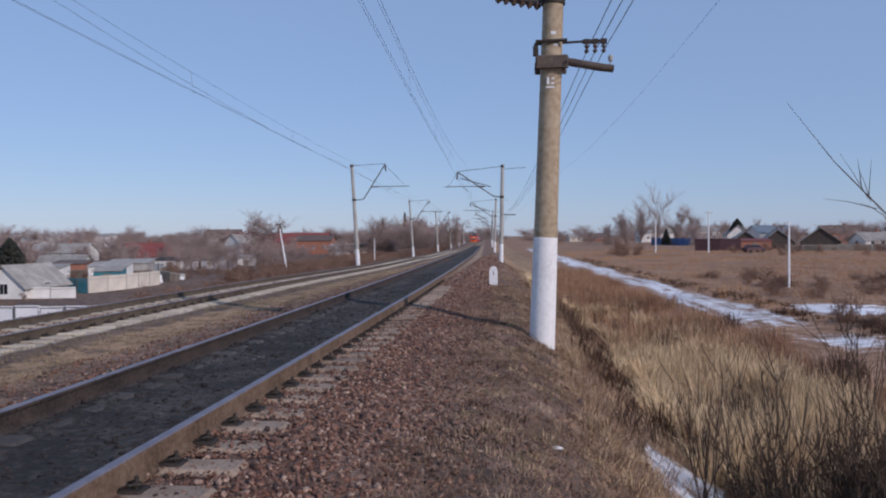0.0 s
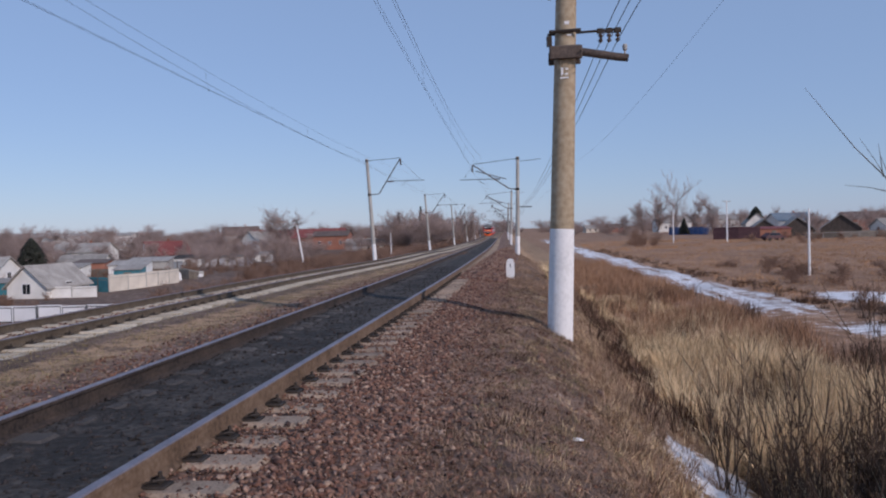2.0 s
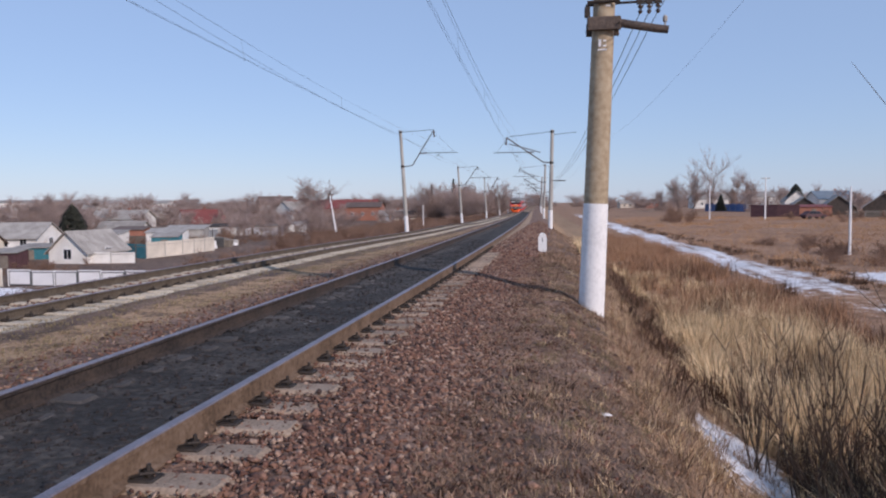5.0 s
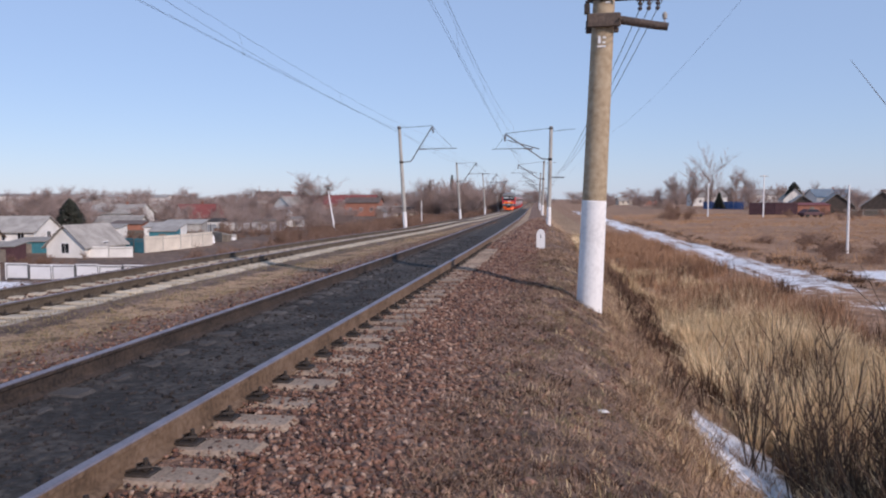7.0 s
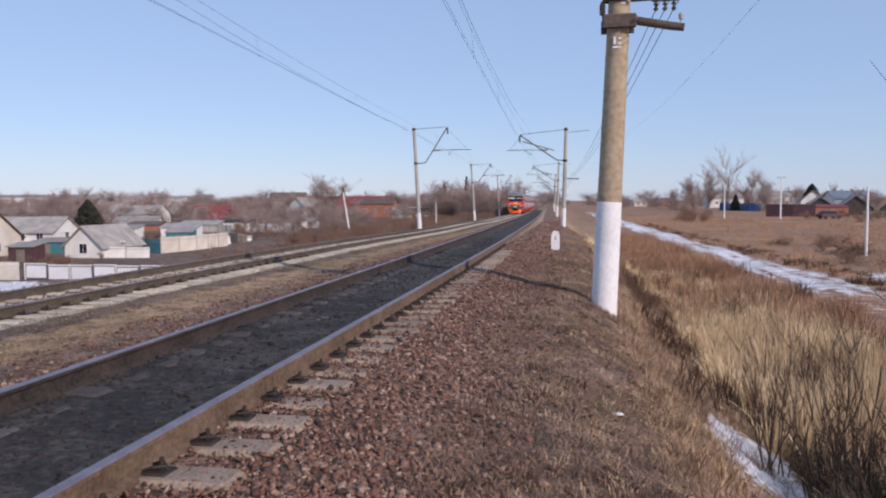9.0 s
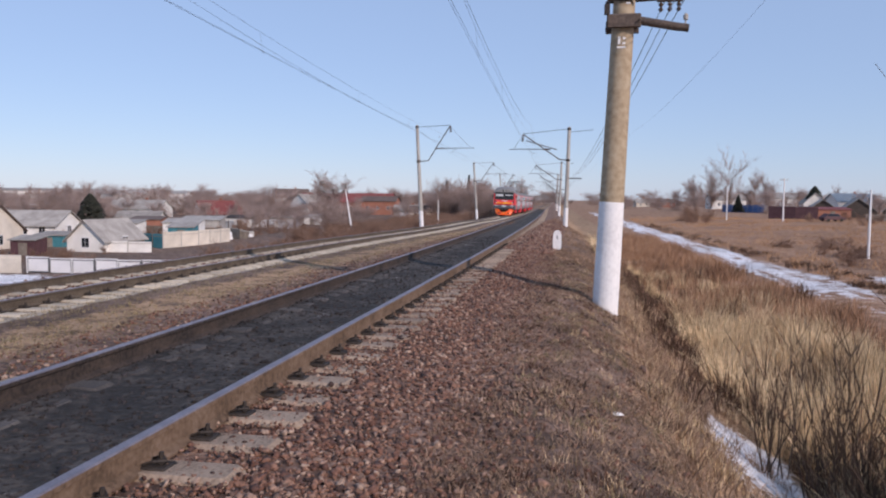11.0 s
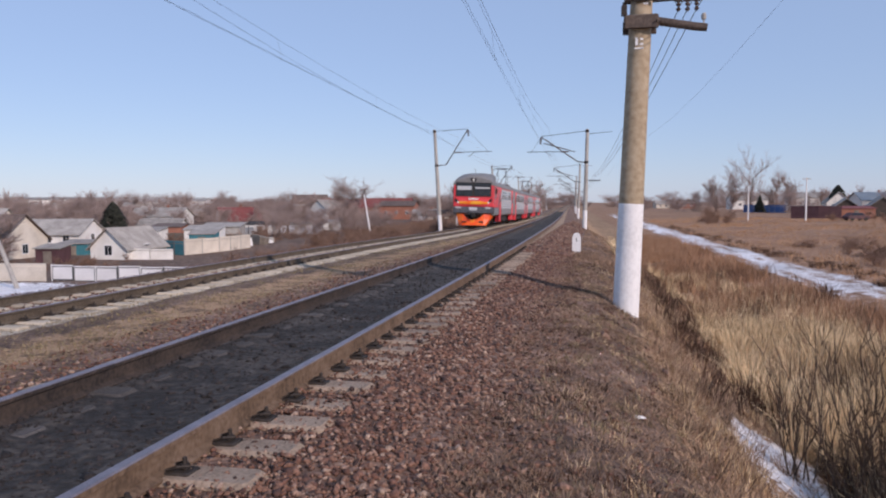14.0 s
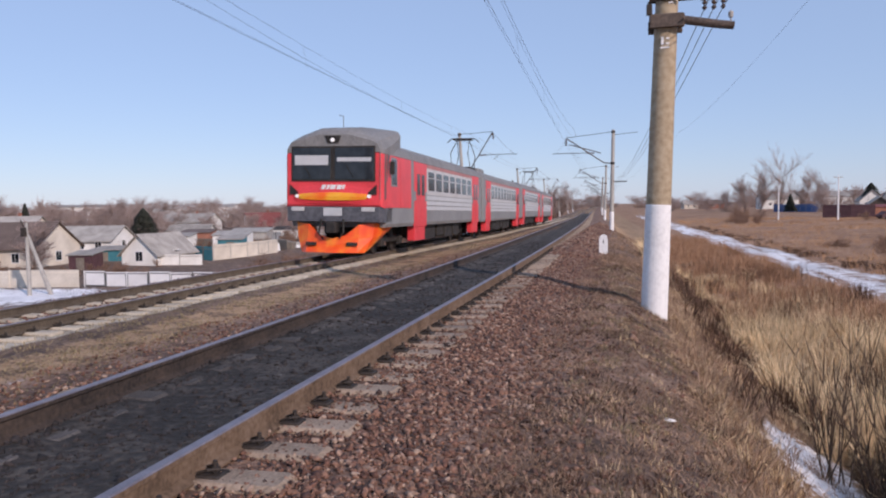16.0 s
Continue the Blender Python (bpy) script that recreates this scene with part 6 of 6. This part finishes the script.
x, y = spots(230, 2.4, 7.0, 15, 34, 1.1, 0.9, 55, 0.1)
k = off_snow(x, y) & (x < road_x(y) - 2.2)
tussocks("pale_tussocks", x[k], y[k], 60, 0.5, 0.6, 0.016, M_STRAW, "pale leaning tussocks along the ditch", 47)
x, y = spots(420, 1.0, 2.9, 6, 30, 1.3, 1.2, 57, 0.1)
k = off_snow(x, y)
tussocks("bank_tussocks", x[k], y[k], 45, 0.3, 0.24, 0.008, M_STRAW, "tangled pale dead grass on the bank edge", 48)
x, y = spots(70000, 2.0, 8.0, 14, 70, 1.3, 0.5, 6, 0.15, 0.16)
k = off_snow(x, y) & (x < road_x(y) - 1.7)
x, y = x[k], y[k]
blades("ditch_reeds", x, y, G.uniform(0.3, 0.9, len(x)) * (0.4 + 0.7 * patchy(x, y, 0.5, 5)) * (0.35 + 0.75 * step(1.6, 4.5, x)), G.uniform(0.010, 0.022, len(x)), G.uniform(0.1, 0.6, len(x)), M_REED, "russet dry grass along the ditch", seed=7)
x, y = spots(150000, 9.5, 75, 22, 165, 1.2, 0.16, 7, 0.2, 0.35)
k = off_snow(x, y)
x, y = x[k], y[k]
blades("field_grass", x, y, G.uniform(0.15, 0.42, len(x)) * (0.5 + 0.7 * patchy(x, y, 0.12, 1)), G.uniform(0.015, 0.035, len(x)), G.uniform(0.2, 1.2, len(x)), M_FIELD, "russet dry grass covering the low field", seed=8)
x, y = spots(420, -1, 1, 26, 110, 1.5, 0.8, 59, 0.0)
x = road_x(y) + 2.5 + 1.1 * x
tussocks("furrow_weeds", x, y, 26, 0.6, 0.34, 0.022, M_WEED, "dark weeds along the rim of the snowy track", 49)
x, y = spots(26000, -24, -13.6, 8, 60, 1.2, 0.7, 8, 0.2, 0.15)
blades("left_bank_grass", x, y, G.uniform(0.15, 0.45, len(x)), G.uniform(0.01, 0.025, len(x)), G.uniform(0.2, 0.9, len(x)), M_REED, "dry grass on the left railway bank", seed=9)
x, y = spots(900, 0.75, 1.25, 29.5, 33, 1.0, 0.9, 5, 0.9)
blades("straw_tuft", x, y, G.uniform(0.5, 1.0, len(x)), G.uniform(0.015, 0.03, len(x)), G.uniform(0.3, 0.8, len(x)), M_STRAW, "pale straw tuft beside the line", seed=10)


# dark scrub where the bank meets the ditch
x, y = spots(9000, 1.25, 2.7, 9.5, 30, 1.2, 1.9, 12, 0.0, 0.12)
k = (patchy(x, y, 1.4, 3) > 0.52) & off_snow(x, y)
x, y = x[k], y[k]
blades("dark_scrub", x, y, G.uniform(0.2, 0.6, len(x)), G.uniform(0.010, 0.026, len(x)), G.uniform(0.1, 0.9, len(x)), M_WEED, "dark brown dead weeds at the foot of the bank", seed=24)
x, y = spots(14000, 2.6, 8.5, 12, 40, 1.2, 0.8, 13, 0.0, 0.14)
k = (patchy(x, y, 0.8, 6) > 0.52) & off_snow(x, y)
x, y = x[k], y[k]
blades("dark_scrub", x, y, G.uniform(0.3, 0.9, len(x)), G.uniform(0.008, 0.02, len(x)), G.uniform(0.05, 0.6, len(x)), M_WEED, "dark brown dead weeds standing in the ditch", seed=25)


x, y = spots(700, 1.5, 2.4, 7.3, 10.2, 1.0, 2.0, 14, 0.2, 0.05)
blades("snow_grass", x, y, G.uniform(0.05, 0.3, len(x)), G.uniform(0.004, 0.009, len(x)), G.uniform(0.2, 1.2, len(x)), M_TURF, "dead grass poking through old snow", seed=26)
x, y = spots(12000, 0.75, 2.4, 3.0, 20, 1.5, 2.6, 15, 0.05, 0.05)
k = off_snow(x, y) & (patchy(x, y, 2.1, 8) > 0.4)
x, y = x[k], y[k]
blades("straw_tufts", x, y, G.uniform(0.05, 0.22, len(x)), G.uniform(0.004, 0.009, len(x)), G.uniform(0.4, 1.8, len(x)), M_STRAW, "flattened straw tufts along the bank edge", seed=27)


# ---- near shrubs ----
def shrub(x, y, tall, seed, label, n=9):
    rnd = random.Random(seed)
    t = thing("bare_shrub", pose(x, y, float(height(x, y)) - 0.05), label, "shrub", "bare shrubs")
    for k in range(n):
        a = rnd.uniform(0, 6.28)
        ln = tall * rnd.uniform(0.6, 1.15)
        tilt = rnd.uniform(0.08, 0.5)
        p = Vector((rnd.uniform(-0.15, 0.15), rnd.uniform(-0.15, 0.15), 0))
        d = Vector((math.cos(a) * tilt, math.sin(a) * tilt, 1)).normalized()
        path, radii = [p.copy()], [0.0115 * rnd.uniform(0.6, 1.35)]
        m = Mesh()
        for i in range(5):
            d = (d + Vector((rnd.gauss(0, 0.07), rnd.gauss(0, 0.07), 0.05))).normalized()
            p = p + d * (ln / 5)
            path.append(p.copy())
            radii.append(radii[0] * (1 - 0.17 * (i + 1)))
        m.tube(path, radii, 5)
        for i in range(2, 6):
            for _ in range(2):
                e = (d + Vector((rnd.gauss(0, 0.4), rnd.gauss(0, 0.4), rnd.uniform(0, 0.5)))).normalized()
                q = path[i]
                m.tube([q, q + e * ln * rnd.uniform(0.08, 0.2), q + e * ln * rnd.uniform(0.2, 0.3) + Vector((0, 0, 0.05))], [0.006, 0.004, 0.002], 4)
        part("stem", m, M_STEM, t)
    return t


# the last seven, from (3.0, 5.6), stand out of view to shade the shoulder
for k, (x, y, s, n) in enumerate(((2.1, 8.3, 1.1, 5), (2.3, 8.9, 1.45, 5), (2.5, 8.0, 1.25, 7), (2.75, 8.6, 1.6, 6), (2.65, 7.5, 1.2, 8), (3.0, 7.9, 1.7, 8), (3.2, 8.8, 1.8, 6), (3.1, 7.2, 1.4, 9), (3.5, 7.8, 1.8, 9), (3.6, 8.7, 2.1, 6), (3.9, 8.0, 1.9, 9), (2.9, 6.6, 1.2, 9), (3.4, 6.7, 1.5, 9), (4.3, 9.2, 2.1, 7), (4.7, 10.4, 2.1, 6), (2.45, 6.9, 0.9, 7), (5.4, 12.0, 1.9, 5), (3.0, 5.6, 1.5, 9), (3.3, 5.2, 1.7, 9), (3.5, 5.9, 1.8, 9), (3.2, 4.5, 1.6, 9), (2.75, 5.0, 1.3, 8), (3.8, 5.1, 1.9, 9), (3.5, 4.2, 1.7, 9))):
    shrub(x, y, s, 300 + k, "dark leafless shrub with thin upright stems in dry grass", n)

wood("ditch_bushes", [(R.uniform(3.0, 4.3), R.uniform(5.7, 7.5), R.uniform(1.2, 2.1), R.uniform(0.8, 1.3)) for _ in range(58)], SHRUBS, M_STEM, "dense dark brown bushes on the ditch edge", "shrubs")
# the second list, mostly out of view, is added as a shade caster
wood("ditch_thicket", [(R.uniform(2.7, 4.8), R.uniform(6.6, 9.8), R.uniform(0.45, 1.05), R.uniform(0.5, 0.9)) for _ in range(62)] + [(R.uniform(2.7, 4.2), R.uniform(3.8, 6.4), R.uniform(0.9, 1.6), R.uniform(0.7, 1.1)) for _ in range(46)], SHRUBS, M_STEM, "tangled low dark shrubs in the ditch", "shrubs")

# a young bare tree whose long bough reaches over the ditch
T = thing("bare_tree", pose(6.9, 12.0, float(height(6.9, 12.0))), "slender bare tree with a long slanting bough", "tree", "bare trees")
part("trunk", Mesh().tube([(0, 0, -0.2), (-0.05, 0, 1.4), (-0.45, 0, 2.9), (-0.8, 0, 3.4)], [0.07, 0.055, 0.035, 0.03], 8), M_BARK, T)
part("bough", Mesh().tube([(-0.8, 0, 3.4), (-1.15, 0, 3.85), (-1.9, 0, 4.65), (-2.62, 0, 5.6)], [0.018, 0.012, 0.007, 0.003], 6), M_BARK, T)
for k in range(16):
    f = R.uniform(0, 1)
    q = Vector((-0.7, 0, 3.2)).lerp(Vector((-1.5, 0, 4.2)), f)
    e = Vector((R.uniform(-1, 0.6), R.uniform(-0.6, 0.6), R.uniform(0.0, 0.9))).normalized() * R.uniform(0.3, 0.9)
    part("twig", Mesh().tube([q, q + e * 0.5 + Vector((0, 0, 0.03)), q + e], [0.008, 0.005, 0.002], 4), M_BARK, T)

# pale litter on the shoulder
lit = Mesh().loft([[(-0.05, -0.03, 0), (0.05, -0.04, 0.003), (0.06, 0.03, 0), (-0.04, 0.045, 0.003)], [(-0.04, -0.015, 0.012), (0.015, -0.03, 0.026), (0.045, 0.012, 0.010), (-0.015, 0.03, 0.02)]])
ob = new("crumpled_paper", lit.data("crumpled_paper", M_WHITE))
ob.matrix_basis = pose(0.38, 6.5, float(height(0.38, 6.5)) + 0.006, 0, 0, 20)
tagged(ob, "small crumpled scrap of white paper on dead grass", "litter")


# ---- ballast stones ----
def stones(name, x, y, size, mat, label, lift=0.0, seed=4):
    """Angular stones strewn on the ground, each a squashed octahedron with cut corners."""
    rnd = np.random.RandomState(seed)
    n = len(x)
    base = np.array([(1, 0, 0), (0, 1, 0), (-1, 0, 0), (0, -1, 0), (0.5, 0.45, 0.75), (-0.55, 0.4, 0.7), (-0.1, -0.6, 0.8), (0, 0, -0.8)])
    tri = np.array([(0, 1, 4), (1, 5, 4), (1, 2, 5), (2, 6, 5), (2, 3, 6), (3, 0, 6), (0, 4, 6), (4, 5, 6), (1, 0, 7), (2, 1, 7), (3, 2, 7), (0, 3, 7)])
    v = base[None] * (1 + rnd.uniform(-0.48, 0.48, (n, 8, 3)))
    v *= (size[:, None] * rnd.uniform(0.5, 1.25, (n, 3)) * [1, 1, 0.7])[:, None, :]
    a = rnd.uniform(0, 2 * np.pi, n)
    t = rnd.uniform(-1.0, 1.0, n)
    y1 = v[:, :, 1] * np.cos(t)[:, None] - v[:, :, 2] * np.sin(t)[:, None]
    z1 = v[:, :, 1] * np.sin(t)[:, None] + v[:, :, 2] * np.cos(t)[:, None]
    x1 = v[:, :, 0] * np.cos(a)[:, None] - y1 * np.sin(a)[:, None]
    y2 = v[:, :, 0] * np.sin(a)[:, None] + y1 * np.cos(a)[:, None]
    p = np.stack([x1 + x[:, None], y2 + y[:, None], z1 + (height(x, y) + lift + size * 0.2)[:, None]], -1).reshape(-1, 3)
    f = (np.arange(n)[:, None, None] * 8 + tri[None]).reshape(-1, 3)
    tagged(new(name, bulk(name, p, f, mat, 3)), label, "ballast", kind="stuff")


def strew(n, x0, x1, y0, y1, power):
    return G.uniform(x0, x1, n), y0 + (y1 - y0) * G.rand(n) ** power


x, y = strew(46000, -2.2, -0.2, 2.0, 24, 1.9)
k = G.rand(len(x)) < np.interp(x, [-2.2, -1.85, -1.55, -0.2], [0.05, 0.45, 1, 0.05])
x, y = x[k], y[k]
stones("ballast", x, y, np.minimum(G.gamma(1.9, 0.0066, len(x)) + 0.007, 0.034), M_STONE, "reddish-brown crushed stone ballast on the shoulder", seed=11)
x, y = strew(2600, -2.28, -1.72, 2.0, 16, 1.6)
stones("ballast", x, y, np.minimum(G.gamma(1.8, 0.005, len(x)) + 0.006, 0.026), M_STONE, "crushed stone spilled over the sleeper ends", 0.028, seed=21)
x, y = strew(3200, -0.5, 1.0, 3.0, 20, 1.6)
stones("ballast", x, y, G.gamma(1.6, 0.006, len(x)) + 0.005, M_STONE, "stray crushed stones on the grassy shoulder", seed=20)
x, y = strew(12000, -2.2, -0.7, 22, 75, 1.5)
stones("ballast", x, y, G.uniform(0.03, 0.07, len(x)), M_STONE, "reddish-brown crushed stone ballast on the shoulder", seed=12)
x, y = strew(11000, -3.82, -2.38, 2.0, 30, 1.7)
stones("oily_ballast", x, y, G.gamma(3, 0.0035, len(x)) + 0.006, M_DARKSTONE, "dark oily ballast between the rails", -0.008, seed=13)
x, y = strew(7000, -6.8, -4.0, 4.0, 50, 1.5)
stones("ballast", x, y, G.uniform(0.015, 0.04, len(x)), M_STONE, "reddish-brown crushed stone between the tracks", seed=14)
x, y = strew(9000, -12.6, -9.1, 8.0, 60, 1.3)
stones("ballast", x, y, G.uniform(0.025, 0.055, len(x)), M_STONE, "brown crushed stone of the second track", seed=15)
x, y = strew(9000, -2.0, -0.6, -7, 2.0, 1.0)
stones("ballast", x, y, G.uniform(0.012, 0.035, len(x)), M_STONE, "reddish-brown crushed stone ballast on the shoulder", seed=16)
x, y = strew(4000, -3.82, -2.38, -7, 2.0, 1.0)
stones("oily_ballast", x, y, G.uniform(0.015, 0.035, len(x)), M_DARKSTONE, "dark oily ballast between the rails", -0.008, seed=17)
x, y = strew(3000, -6.8, -4.0, -7, 4.0, 1.0)
stones("ballast", x, y, G.uniform(0.015, 0.04, len(x)), M_STONE, "reddish-brown crushed stone between the tracks", seed=18)
x, y = strew(2500, -12.6, -9.1, -7, 8.0, 1.0)
stones("ballast", x, y, G.uniform(0.025, 0.055, len(x)), M_STONE, "brown crushed stone of the second track", seed=19)


def motions():
    for k, car in enumerate((LEAD, SECOND, THIRD, FOURTH)):
        walk(car, [(t / 2, train_pose(t / 2, k)) for t in range(0, 33)])


motions()
